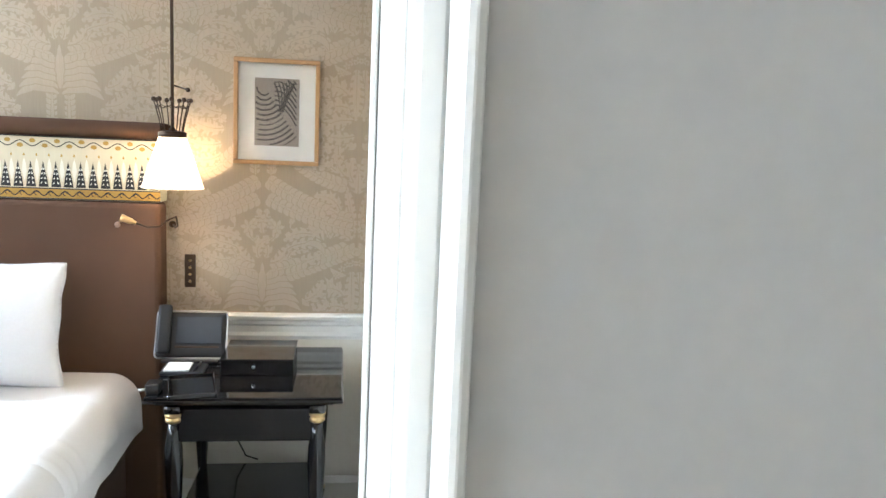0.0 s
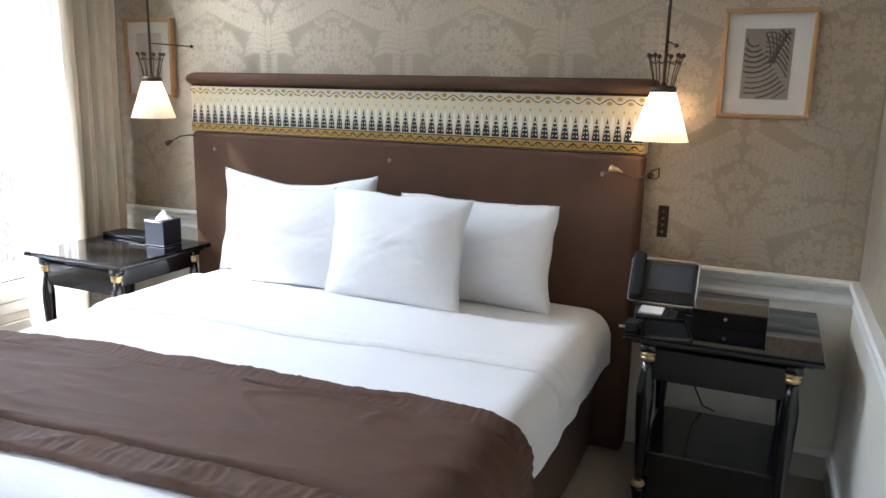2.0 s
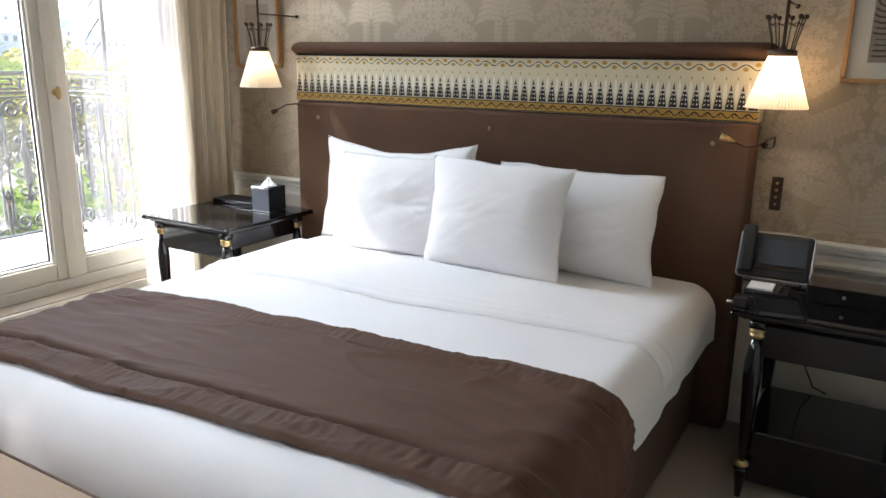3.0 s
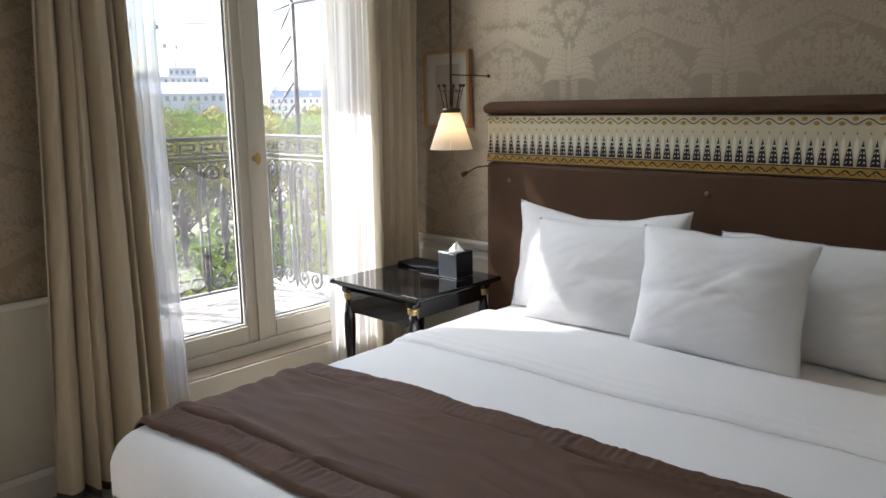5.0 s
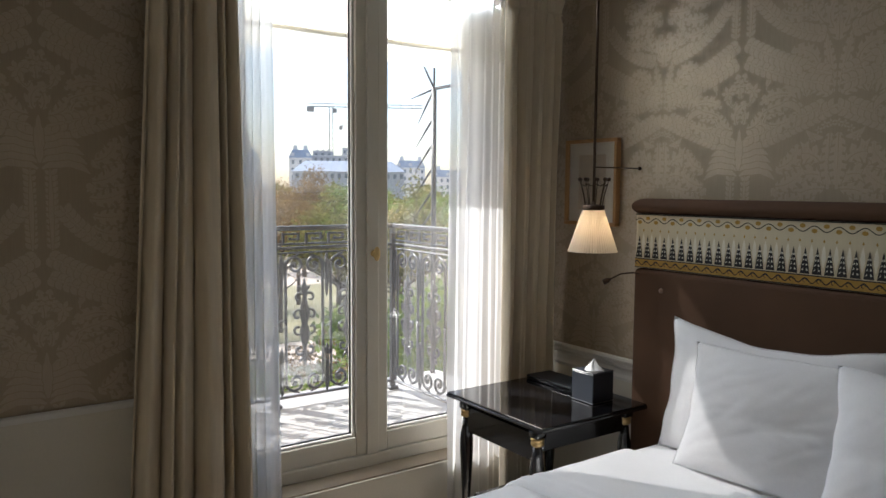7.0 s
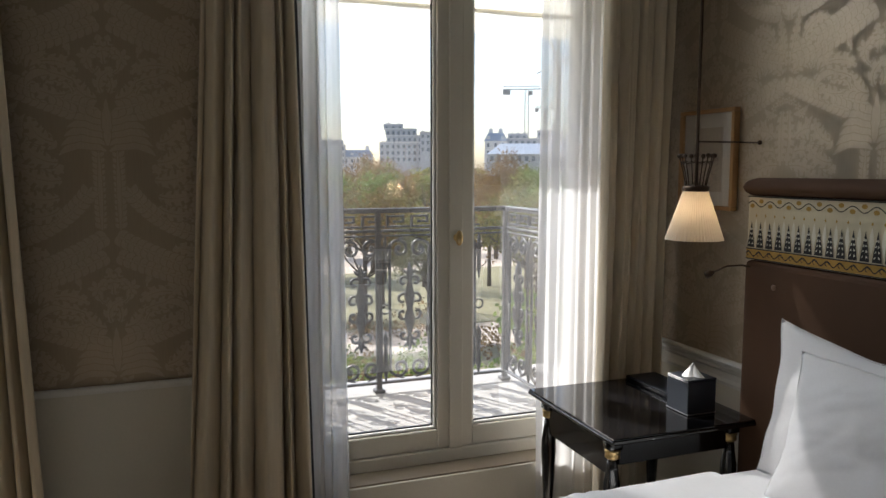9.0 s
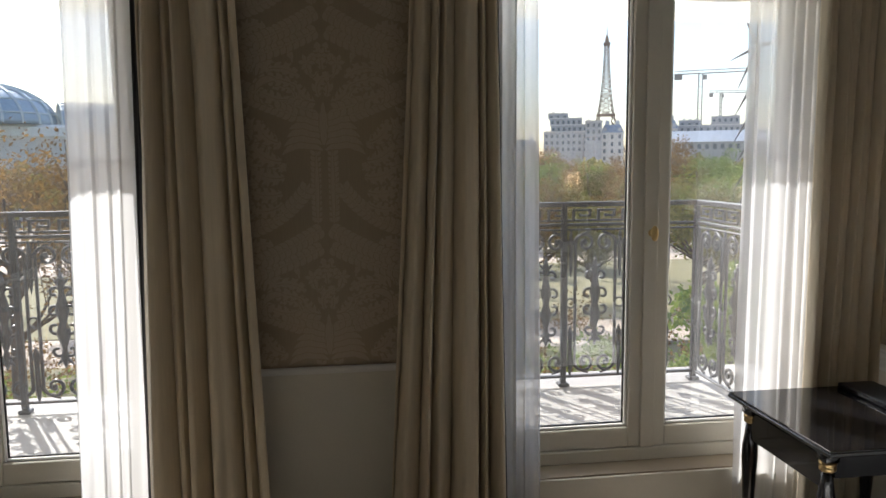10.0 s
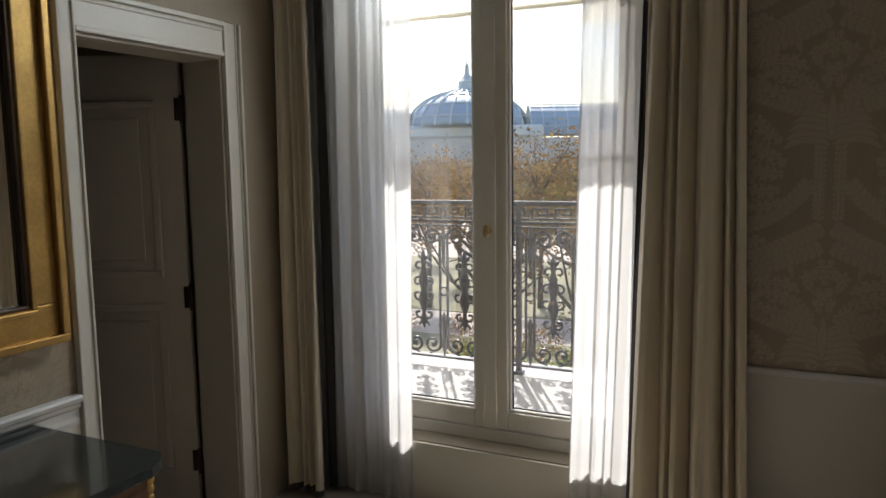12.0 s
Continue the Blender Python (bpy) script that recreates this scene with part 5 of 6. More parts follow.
zc = (R_SCR + R_BOT) / 2
for s in (-1, 1):
    # side bar of the capsule, curling inward into a scroll at each end
    for up in (1, -1):
        ze = (R_SCR - 0.072) if up > 0 else (R_BOT + 0.072)
        curl = [(0, s * (0.058 + 0.056 * (1 - 0.80 * k / 20) * math.cos(k * 0.42)), ze + up * 0.056 * (1 - 0.80 * k / 20) * math.sin(k * 0.42)) for k in range(21)]
        add_tube(bm, [(0, s * 0.114, zc)] + curl, 0.0092, 5)
        outer = [(0, s * 0.128 * math.cos(k * 0.26), ze - up * 0.01 + up * 0.075 * math.sin(k * 0.26)) for k in range(6)]
        add_tube(bm, outer, 0.006, 4)
        add_ball(bm, (0, s * 0.060, ze), 0.013)
# fleuron
add_tube(bm, [(0, 0, zc - 0.24), (0, 0, zc - 0.19), (0, 0, zc - 0.14), (0, 0, zc - 0.06), (0, 0, zc), (0, 0, zc + 0.06), (0, 0, zc + 0.15), (0, 0, zc + 0.20), (0, 0, zc + 0.26)], [0.003, 0.022, 0.011, 0.036, 0.018, 0.034, 0.013, 0.021, 0.003], 6)
for s in (-1, 1):
    for dz, r in ((-0.150, 0.034), (-0.03, 0.040), (0.05, 0.040), (0.150, 0.034)):
        q = 1 if dz > 0 else -1
        add_tube(bm, [(0, s * (r + r * (1 - 0.75 * k / 12) * math.cos(math.pi - k * 0.45)), zc + dz + q * r * (1 - 0.75 * k / 12) * math.sin(math.pi - k * 0.45)) for k in range(13)], 0.0085, 5)
    for dz, lift in ((-0.19, -0.035), (0.19, 0.035)):
        add_tube(bm, [(0, 0, zc + dz), (0, s * 0.022, zc + dz + lift * 0.4), (0, s * 0.040, zc + dz + lift)], [0.006, 0.010, 0.002], 5)
# ring and spear between capsules
ring_pts = [(0, P / 2 + 0.026 * math.cos(k * 0.524), zc + 0.026 * math.sin(k * 0.524)) for k in range(12)]
add_tube(bm, ring_pts, 0.006, 5, True)
add_tube(bm, [(0, P / 2, R_BOT), (0, P / 2, R_BOT + 0.06), (0, P / 2, R_BOT + 0.10), (0, P / 2, R_BOT + 0.20), (0, P / 2, R_BOT + 0.24), (0, P / 2, R_BOT + 0.28)], [0.006, 0.016, 0.013, 0.013, 0.018, 0.003], 6)
add_tube(bm, [(0, P / 2, R_SCR), (0, P / 2, R_SCR - 0.07), (0, P / 2, R_SCR - 0.20), (0, P / 2, R_SCR - 0.26)], [0.006, 0.014, 0.012, 0.003], 6)
scroll_panel = part("scroll_panel", bm, M_IRON, rail, "", True)
# greek key over the panel
bm = bmesh.new()
for q in (-1, 1):
    o = q * P / 4
    z0, z1 = R_KEY + 0.016, R_TOP - 0.030
    for y0, y1, a, b in ((-0.062, -0.050, z0, z1), (-0.062, 0.040, z1 - 0.011, z1), (0.029, 0.040, z0 + 0.026, z1), (-0.022, 0.040, z0 + 0.026, z0 + 0.037), (-0.022, -0.011, z0 + 0.026, z1 - 0.026), (-0.050, 0.072, z0, z0 + 0.011)):
        add_box(bm, (-0.008, o + y0, a), (0.008, o + y1, b))
key_panel = part("key_panel", bm, M_IRON, rail, "greek key band")
Y_END, Y_START = 2.973, -4.1
phase = -0.55 + P / 2
n0, n1 = int((Y_START - phase) / P) + 1, int((Y_END - phase - P / 2) / P)
for tpl in (scroll_panel, key_panel):
    tpl.location = (0, phase + n0 * P, 0)
    for k in range(n0 + 1, n1 + 1):
        c = new(tpl.name.split(".")[0], tpl.data)
        c.parent = rail
        c.location = (0, phase + k * P, 0)
    for k in range(2):
        c = new(tpl.name.split(".")[0], tpl.data)
        c.parent = rail
        c.location = (0.16 + k * P, Y_END, 0)
        c.rotation_euler = (0, 0, radians(90))
for z0, z1, w in ((R_TOP - 0.016, R_TOP + 0.010, 0.024), (R_KEY - 0.010, R_KEY + 0.006, 0.012), (R_SCR - 0.004, R_SCR + 0.006, 0.009), (R_BOT - 0.014, R_BOT, 0.012)):
    part("rail_bar", box((-w, Y_START, z0), (w, Y_END + w, z1), 0.004), M_IRON, rail)
    part("rail_bar", box((w + 0.001, Y_END - w, z0), (0.66, Y_END + w, z1), 0.004), M_IRON, rail)
for y in (2.965, 2.20, 0.81, -0.62, -1.98, -3.375):
    bm = bmesh.new()
    add_box(bm, (-0.015, y - 0.015, 0.003), (0.015, y + 0.015, R_TOP - 0.017), 0.003)
    add_box(bm, (-0.03, y - 0.03, 0.0), (0.03, y + 0.03, 0.022), 0.006)
    part("post", bm, M_IRON, rail)

# spiked divider at the balcony end
sp = thing("balcony_divider", (-4.79, 3.40, BALC_Z), "dark iron spiked security fan on balcony end", "divider")
bm = bmesh.new()
add_tube(bm, [(0, 0, 0), (0, 0, 1.90)], 0.017, 8)
add_tube(bm, [(0, 0, 1.89), (0, 0, 2.75)], 0.007, 6)
part("pole", bm, M_IRON, sp, "", True)
part("wall_bar", box((0.002, -0.008, 1.885), (0.85, 0.008, 1.905), 0.003), M_IRON, sp)
for z in (1.71, 1.55, 1.39, 1.24, 1.10):
    bm = bmesh.new()
    add_tube(bm, [(0, 0, z), (-0.10, 0, z - 0.085), (-0.22, 0, z - 0.19)], [0.008, 0.0075, 0.002], 5)
    part("spike", bm, M_IRON, sp, "", True)
for deg in (128, 188, 228):
    bm = bmesh.new()
    add_tube(bm, [(0, 0, 1.895), (0.15 * math.cos(radians(deg)), 0, 1.895 + 0.15 * math.sin(radians(deg))), (0.30 * math.cos(radians(deg)), 0, 1.895 + 0.30 * math.sin(radians(deg)))], [0.008, 0.0075, 0.002], 5)
    part("spike", bm, M_IRON, sp, "", True)

aw = thing("awning", (-3.94, 0, 2.62), "cream canvas awning rolled out over the balcony", "awning")
bm = bmesh.new()
add_grid(bm, lambda u, v: (-0.305 * v, -4.0 + 7.42 * u, -0.275 * v - 0.025 * math.sin(math.pi * v)), 40, 6)
part("canvas", bm, M_AWNING, aw, "", True)
bm = bmesh.new()
add_grid(bm, lambda u, v: (-0.305 + 0.004 * math.sin(u * 90), -4.0 + 7.42 * u, -0.277 - 0.115 * v), 160, 2)
part("valance", bm, M_AWNING, aw, "cream valance edge", True)
bm = bmesh.new()
add_tube(bm, [(-0.305, -4.0, -0.28), (-0.305, 3.42, -0.28)], 0.012, 8)
part("front_bar", bm, M_PANEL, aw, "", True)

# ---- the city outside ----
GZ = -14.0


def out_at(yaw, dist):
    """A place on the ground by its bearing from the room."""
    return -0.65 - math.sin(radians(yaw)) * dist, 0.85 + math.cos(radians(yaw)) * dist


M_GROUND = surface("park_gravel", (0.46, 0.39, 0.32), 0.95, 0, 0.25, 0.08, 3.0, 0.3, 0.02)
M_LAWN = surface("park_lawn", (0.20, 0.185, 0.10), 0.95, 0, 0.35, 0.15, 6.0, 0.4, 0.03)
M_ROAD = surface("asphalt", (0.15, 0.15, 0.155), 0.85, 0, 0.25, 0.2, 20, 0.3, 0.01)
M_PAVE = surface("pavement_stone", (0.44, 0.42, 0.39), 0.85, 0, 0.15, 0.3, 10, 0.3, 0.01)
structure(part("ground", box((-4000, -4000, GZ - 1), (-3.95, 4000, GZ)), M_GROUND), "park ground of pale gravel reaching the horizon", "ground")
structure(part("road", box((-22, -160, GZ), (-9, 160, GZ + 0.03)), M_ROAD), "asphalt street below the hotel", "road")
structure(part("pavement", box((-27, -160, GZ), (-22.01, 160, GZ + 0.15)), M_PAVE), "stone pavement along the park", "pavement")
for k, (x0, x1, y0, y1) in enumerate(((-60, -34, 8, 60), (-60, -34, -70, -6), (-110, -70, 14, 90), (-110, -70, -90, 2))):
    structure(part("lawn", box((x0, y0, GZ), (x1, y1, GZ + 0.08)), M_LAWN), "worn autumn park lawn", "lawn")

M_BARK = surface("tree_bark", (0.075, 0.055, 0.040), 0.95, 0, 0.3, 2, 20, 0.5, 0.02)


def leaf_mat(name, a, b):
    m, n, l, p = nodes_of(name)
    info = n.new("ShaderNodeNewGeometry")
    ramp = n.new("ShaderNodeValToRGB")
    ramp.color_ramp.elements[0].color, ramp.color_ramp.elements[1].color = (*a, 1), (*b, 1)
    l.new(info.outputs["Random Per Island"], ramp.inputs[0])
    l.new(ramp.outputs[0], p.inputs["Base Color"])
    p.inputs["Roughness"].default_value = 0.7
    p.inputs["Specular IOR Level"].default_value = 0.2
    tl, mx = n.new("ShaderNodeBsdfTranslucent"), n.new("ShaderNodeMixShader")
    l.new(ramp.outputs[0], tl.inputs[0])
    mx.inputs[0].default_value = 0.4
    l.new(p.outputs[0], mx.inputs[1]), l.new(tl.outputs[0], mx.inputs[2])
    l.new(mx.outputs[0], n["Material Output"].inputs[0])
    return m


LEAF_GREEN = leaf_mat("green_leaves", (0.08, 0.14, 0.025), (0.26, 0.32, 0.07))
LEAF_RUST = leaf_mat("rust_leaves", (0.13, 0.075, 0.03), (0.27, 0.17, 0.06))
LEAF_OLIVE = leaf_mat("olive_leaves", (0.10, 0.11, 0.03), (0.26, 0.22, 0.07))


def tree(name, height, spread, leaves, mat, seed, label, bare=0.0):
    rnd = random.Random(seed)
    t = thing(name, (0, 0, GZ), label, "tree", "park trees")
    bm = bmesh.new()
    add_tube(bm, [(0, 0, 0), (0.1, 0.05, height * 0.25), (0, 0.1, height * 0.45), (0.1, 0, height * 0.75)], [0.36, 0.28, 0.22, 0.08], 7)
    tips = []
    for k in range(18):
        a, z = rnd.uniform(0, 6.28), height * rnd.uniform(0.30, 0.62)
        ln = spread * rnd.uniform(0.5, 1.0)
        e = Vector((math.cos(a) * ln, math.sin(a) * ln, z + height * rnd.uniform(0.12, 0.38)))
        m1 = Vector((math.cos(a) * ln * 0.45, math.sin(a) * ln * 0.45, z + (e.z - z) * 0.35))
        add_tube(bm, [(0, 0, z), m1, e], [0.14, 0.08, 0.025], 5)
        tips += [e, (m1 + e) / 2]
        for _ in range(4):
            q = m1.lerp(e, rnd.uniform(0.1, 0.9))
            w = q + Vector((rnd.uniform(-1, 1), rnd.uniform(-1, 1), rnd.uniform(0.2, 1.4))) * spread * 0.35
            add_tube(bm, [q, w], [0.035, 0.010], 4)
            tips.append(w)
    part("trunk", bm, M_BARK, t, "", True)
    verts, faces = [], []
    blobs = [(tp, spread * rnd.uniform(0.16, 0.36)) for tp in tips] + [(Vector((rnd.uniform(-.5, .5) * spread, rnd.uniform(-.5, .5) * spread, height * rnd.uniform(0.6, 0.93))), spread * 0.3) for _ in range(14)]
    for _ in range(leaves):
        c, r = rnd.choice(blobs)
        d = Vector((rnd.gauss(0, 1), rnd.gauss(0, 1), rnd.gauss(0, 0.8)))
        d = d.normalized() * r * rnd.uniform(0.35, 1.05)
        o = c + d
        s = rnd.uniform(0.10, 0.24) * (1 - bare * 0.4)
        ax = Vector((rnd.gauss(0, 1), rnd.gauss(0, 1), rnd.gauss(0, 1))).normalized()
        bx = ax.orthogonal().normalized()
        i = len(verts)
        verts += [tuple(o - ax * s), tuple(o + bx * s * 0.6), tuple(o + ax * s), tuple(o - bx * s * 0.6)]
        faces.append((i, i + 1, i + 2, i + 3))
    me = bpy.data.meshes.new("crown")
    me.from_pydata(verts, [], faces)
    me.materials.append(mat)
    cr = new("crown", me)
    cr.parent = t
    return t


KINDS = [tree("tree", 16.0, 5.2, 9000, LEAF_GREEN, 1, "green leafy park tree in late season"),
         tree("tree", 16.5, 5.0, 6500, LEAF_RUST, 2, "rust brown autumn tree with thinning leaves", 0.5),
         tree("tree", 15.0, 4.8, 7500, LEAF_OLIVE, 3, "olive and yellow autumn park tree", 0.2),
         tree("tree", 17.0, 5.0, 3800, LEAF_RUST, 4, "half bare brown tree with visible branches", 0.7),
         tree("tree", 9.0, 4.0, 8000, LEAF_GREEN, 5, "low rounded green tree beside the street")]
rnd = random.Random(77)
spots = []
for dist, y_lo, y_hi, step in ((40, 53, 60, 6.0), (66, 46, 84, 6.5), (84, 44, 88, 5.5), (105, 42, 90, 4.2), (135, 40, 92, 3.4), (170, 40, 92, 2.8),
                               (44, 100, 122, 9.5), (74, 92, 128, 7.0), (95, 92, 128, 5.0), (125, 92, 128, 4.0), (160, 92, 130, 3.2)):
    yaw = y_lo + rnd.uniform(0, step)
    while yaw < y_hi:
        spots.append((yaw + rnd.uniform(-0.25, 0.25) * step, dist * rnd.uniform(0.93, 1.07)))
        yaw += step
first = set()
for yaw, dist in spots:
    x, y = out_at(yaw, dist)
    if yaw < 90:
        k = 4 if dist < 40 else rnd.choice((0, 0, 0, 2)) if yaw < 64 else rnd.choice((1, 1, 2, 3, 0))
    else:
        k = rnd.choice((3, 3, 1, 1, 2)) if dist > 50 else rnd.choice((3, 4, 3))
    sc = rnd.uniform(0.84, 1.0) + (0.09 if yaw > 90 else 0.0) - (0.04 if 66 < yaw < 71 else 0.0) + (0.10 if yaw < 64 and dist < 80 else 0.0) + (0.15 if 62 < yaw < 84 and dist > 100 else 0.0)
    src = KINDS[k]
    m = pose(x, y, GZ, 0, 0, rnd.uniform(0, 360)) @ Matrix.Diagonal((sc, sc, sc, 1))
    if k not in first:
        first.add(k)
        src.matrix_basis = m
        continue
    c = copy_thing(src, m)
    c.matrix_basis = m
for k in range(5):
    if k not in first:
        KINDS[k].matrix_basis = pose(*out_at(80 + k, 140), GZ)

# far woods closing the park
verts, faces = [], []
for _ in range(26000):
    yaw, dist = rnd.uniform(30, 140), rnd.uniform(185, 330)
    x, y = out_at(yaw, dist)
    z = GZ + rnd.uniform(2, 13.5) + 2.2 * math.sin(yaw * 1.7) + 1.0 * math.sin(yaw * 5.1 + dist)
    ax = Vector((rnd.gauss(0, 1), rnd.gauss(0, 1), rnd.gauss(0, 1))).normalized() * rnd.uniform(0.6, 1.5)
    bx = ax.orthogonal().normalized() * rnd.uniform(0.5, 1.0)
    i, o = len(verts), Vector((x, y, z))
    verts += [tuple(o - ax), tuple(o + bx), tuple(o + ax), tuple(o - bx)]
    faces.append((i, i + 1, i + 2, i + 3))
me = bpy.data.meshes.new("far_woods")
me.from_pydata(verts, [], faces)
me.materials.append(LEAF_OLIVE)
tagged(new("far_woods", me), "distant autumn tree crowns of the park", "woods", "", "stuff")

# shrubs and hedges below the trees
def shrubs(name, mat, count, rows, seed, label):
    rn = random.Random(seed)
    vs, fs = [], []
    clumps = [(rn.uniform(*y), rn.uniform(*d), rn.uniform(1.2, 3.2)) for y, d, k in rows for _ in range(k)]
    for _ in range(count):
        yaw, dist, r = rn.choice(clumps)
        cx, cy = out_at(yaw, dist)
        d = Vector((rn.gauss(0, 1), rn.gauss(0, 1), abs(rn.gauss(0, 0.9)))).normalized() * r * rn.uniform(0.5, 1.05)
        o = Vector((cx, cy, GZ + 0.1)) + d
        ax = Vector((rn.gauss(0, 1), rn.gauss(0, 1), rn.gauss(0, 1))).normalized() * rn.uniform(0.10, 0.22)
        bx = ax.orthogonal().normalized() * rn.uniform(0.08, 0.15)
        i = len(vs)
        vs += [tuple(o - ax), tuple(o + bx), tuple(o + ax), tuple(o - bx)]
        fs.append((i, i + 1, i + 2, i + 3))
    me = bpy.data.meshes.new(name)
    me.from_pydata(vs, [], fs)
    me.materials.append(mat)
    tagged(new(name, me), label, "shrubs", "", "stuff")


shrubs("green_shrubs", LEAF_GREEN, 22000, (((48, 80), (30, 60), 60), ((95, 125), (32, 60), 30)), 5, "green shrubs and hedges along the park edge")
shrubs("rust_shrubs", LEAF_RUST, 16000, (((52, 82), (34, 75), 40), ((95, 125), (30, 70), 45)), 6, "rust coloured autumn shrubs in the park")


# parked cars along the street
def car(at, turn, paint, label):
    t = thing("parked_car", at, label, "car", "parked cars", turn)
    bm = bmesh.new()
    add_box(bm, (-2.1, -0.88, 0.32), (2.1, 0.88, 0.86), 0.16, None, 3)
    part("body", bm, paint, t, "", True)
    bm = bmesh.new()
    vs = add_box(bm, (-1.3, -0.78, 0.85), (1.05, 0.78, 1.45), 0.14, None, 3)
    for v in bm.verts:
        if v.co.z > 1.15:
            v.co.x *= 0.78
    part("cabin_glass", bm, M_DARKPANE, t, "dark car windows", True)
    part("roof", box((-0.95, -0.66, 1.44), (0.78, 0.66, 1.49), 0.02), paint, t)
    for sx in (-1.3, 1.3):
        for sy in (-0.82, 0.82):
            bm = bmesh.new()
            add_lathe(bm, [(0.12, -0.1), (0.32, -0.1), (0.33, 0.0), (0.32, 0.1), (0.12, 0.1)], seg=14)
            bmesh.ops.transform(bm, matrix=pose(sx, sy, 0.33, 90, 0, 0), verts=bm.verts)
            part("wheel", bm, M_RUBBER, t, "", True)
    return t


# ---- far buildings ----
M_ZINC = surface("zinc_roof", (0.36, 0.40, 0.45), 0.5, 0.3, 0.15, 0.3, 4, 0.2, 0.02)
M_PALE = surface("pale_city_stone", (0.64, 0.61, 0.57), 0.85, 0, 0.1, 0.15, 3, 0.2, 0.02)
M_DARKPANE = surface("dark_far_pane", (0.15, 0.17, 0.19), 0.2, 0, 0.3, 0.5, 5, 0)


def town_house(yaw, dist, width, depth, height, label, roof=4.0):
    x, y = out_at(yaw, dist)
    t = thing("town_house", (x, y, GZ), label, "building", "far town houses", yaw)
    w, d = width / 2, depth / 2
    part("wall", box((-w, -d, 0), (w, d, height)), M_PALE, t)
    bm = bmesh.new()
    a = [bm.verts.new(q) for q in ((-w - 0.3, -d - 0.3, height + 0.01), (w + 0.3, -d - 0.3, height + 0.01), (w + 0.3, d + 0.3, height + 0.01), (-w - 0.3, d + 0.3, height + 0.01))]
    b = [bm.verts.new(q) for q in ((-w + 1.6, -d + 1.6, height + roof), (w - 1.6, -d + 1.6, height + roof), (w - 1.6, d - 1.6, height + roof), (-w + 1.6, d - 1.6, height + roof))]
    bm.faces.new(a[::-1]), bm.faces.new(b)
    for i in range(4):
        bm.faces.new((a[i], a[(i + 1) % 4], b[(i + 1) % 4], b[i]))
    rf = part("roof", bm, M_ZINC, t, "grey zinc mansard roof")
    for k in range(max(2, int(width / 9))):
        cx = -w + 3 + k * (width - 6) / max(1, int(width / 9) - 1)
        bm = bmesh.new()
        add_box(bm, (cx - 1.1, -0.6, height + roof - 0.2), (cx + 1.1, 0.6, height + roof + 2.2))
        for j in range(4):
            add_lathe(bm, [(0.16, height + roof + 2.2), (0.14, height + roof + 2.9)], (cx - 0.75 + 0.5 * j, 0), 6)
        part("chimney", bm, M_PALE, rf)
    nw, nf = int(width / 3.2), int(height / 3.4)
    for f in range(max(1, nf - 4), nf):
        for k in range(nw):
            wx, wz = -w + (k + 0.5) * width / nw, f * height / nf + 0.7
            part("window", box((wx - 0.6, -d - 0.02, wz), (wx + 0.6, -d + 0.15, wz + 2.0)), M_DARKPANE, t)
    for k in range(0, nw, 2):
        wx = -w + (k + 0.5) * width / nw
        bm = bmesh.new()
        add_box(bm, (wx - 0.8, -d + 0.1, height + 0.5), (wx + 0.8, -d + 1.8, height + 2.4))
        part("dormer", bm, M_PALE, rf)
    return t


for yaw, dist, width, height in ((79.6, 440, 26, 25), (76.6, 430, 20, 23), (69.7, 392, 11, 29), (65.9, 380, 11, 30), (57.6, 425, 16, 27), (53.6, 430, 34, 22), (50.6, 410, 14, 26), (47.6, 415, 22, 23), (44.6, 400, 20, 24)):
    town_house(yaw, dist, width, 16, height, "far pale stone town house under zinc roof")

M_CITY = surface("grey_city_stone", (0.40, 0.40, 0.40), 0.85, 0, 0.15, 0.2, 3, 0.2, 0.02)


def stepped_block(yaw, dist, tiers, label, seed):
    """A flat-roofed block whose upper storeys step back, with chimneys and roof huts; tiers: (x0, x1, z0, z1)."""
    rn = random.Random(seed)
    t = thing("apartment_block", (*out_at(yaw, dist), GZ), label, "building", "far apartment blocks", yaw)
    for k, (x0, x1, z0, z1) in enumerate(tiers):
        d0 = -9 + 2.0 * k
        part("storeys", box((x0, d0, z0), (x1, 9, z1)), M_CITY, t)
        part("parapet", box((x0 - 0.3, d0 - 0.3, z1 + 0.01), (x1 + 0.3, 9.3, z1 + 0.5)), M_PALE, t, "pale parapet")
        n = max(1, int((x1 - x0) / 2.6))
        floors = max(1, min(3, int((z1 - z0) / 3.3)))
        for f in range(floors):
            for j in range(n):
                wx, wz = x0 + (j + 0.5) * (x1 - x0) / n, z1 - 2.7 - 3.3 * f
                part("window", box((wx - 0.6, d0 - 0.04, wz), (wx + 0.6, d0 + 0.1, wz + 1.7)), M_DARKPANE, t)
        for _ in range(2 + int((x1 - x0) / 9)):
            cx, w, h = rn.uniform(x0 + 1, x1 - 1), rn.uniform(0.25, 0.7), rn.uniform(0.5, 1.5)
            part("chimney", box((cx - w, 2, z1 + 0.5), (cx + w, 4, z1 + 0.5 + h)), M_PALE, t)
    return t


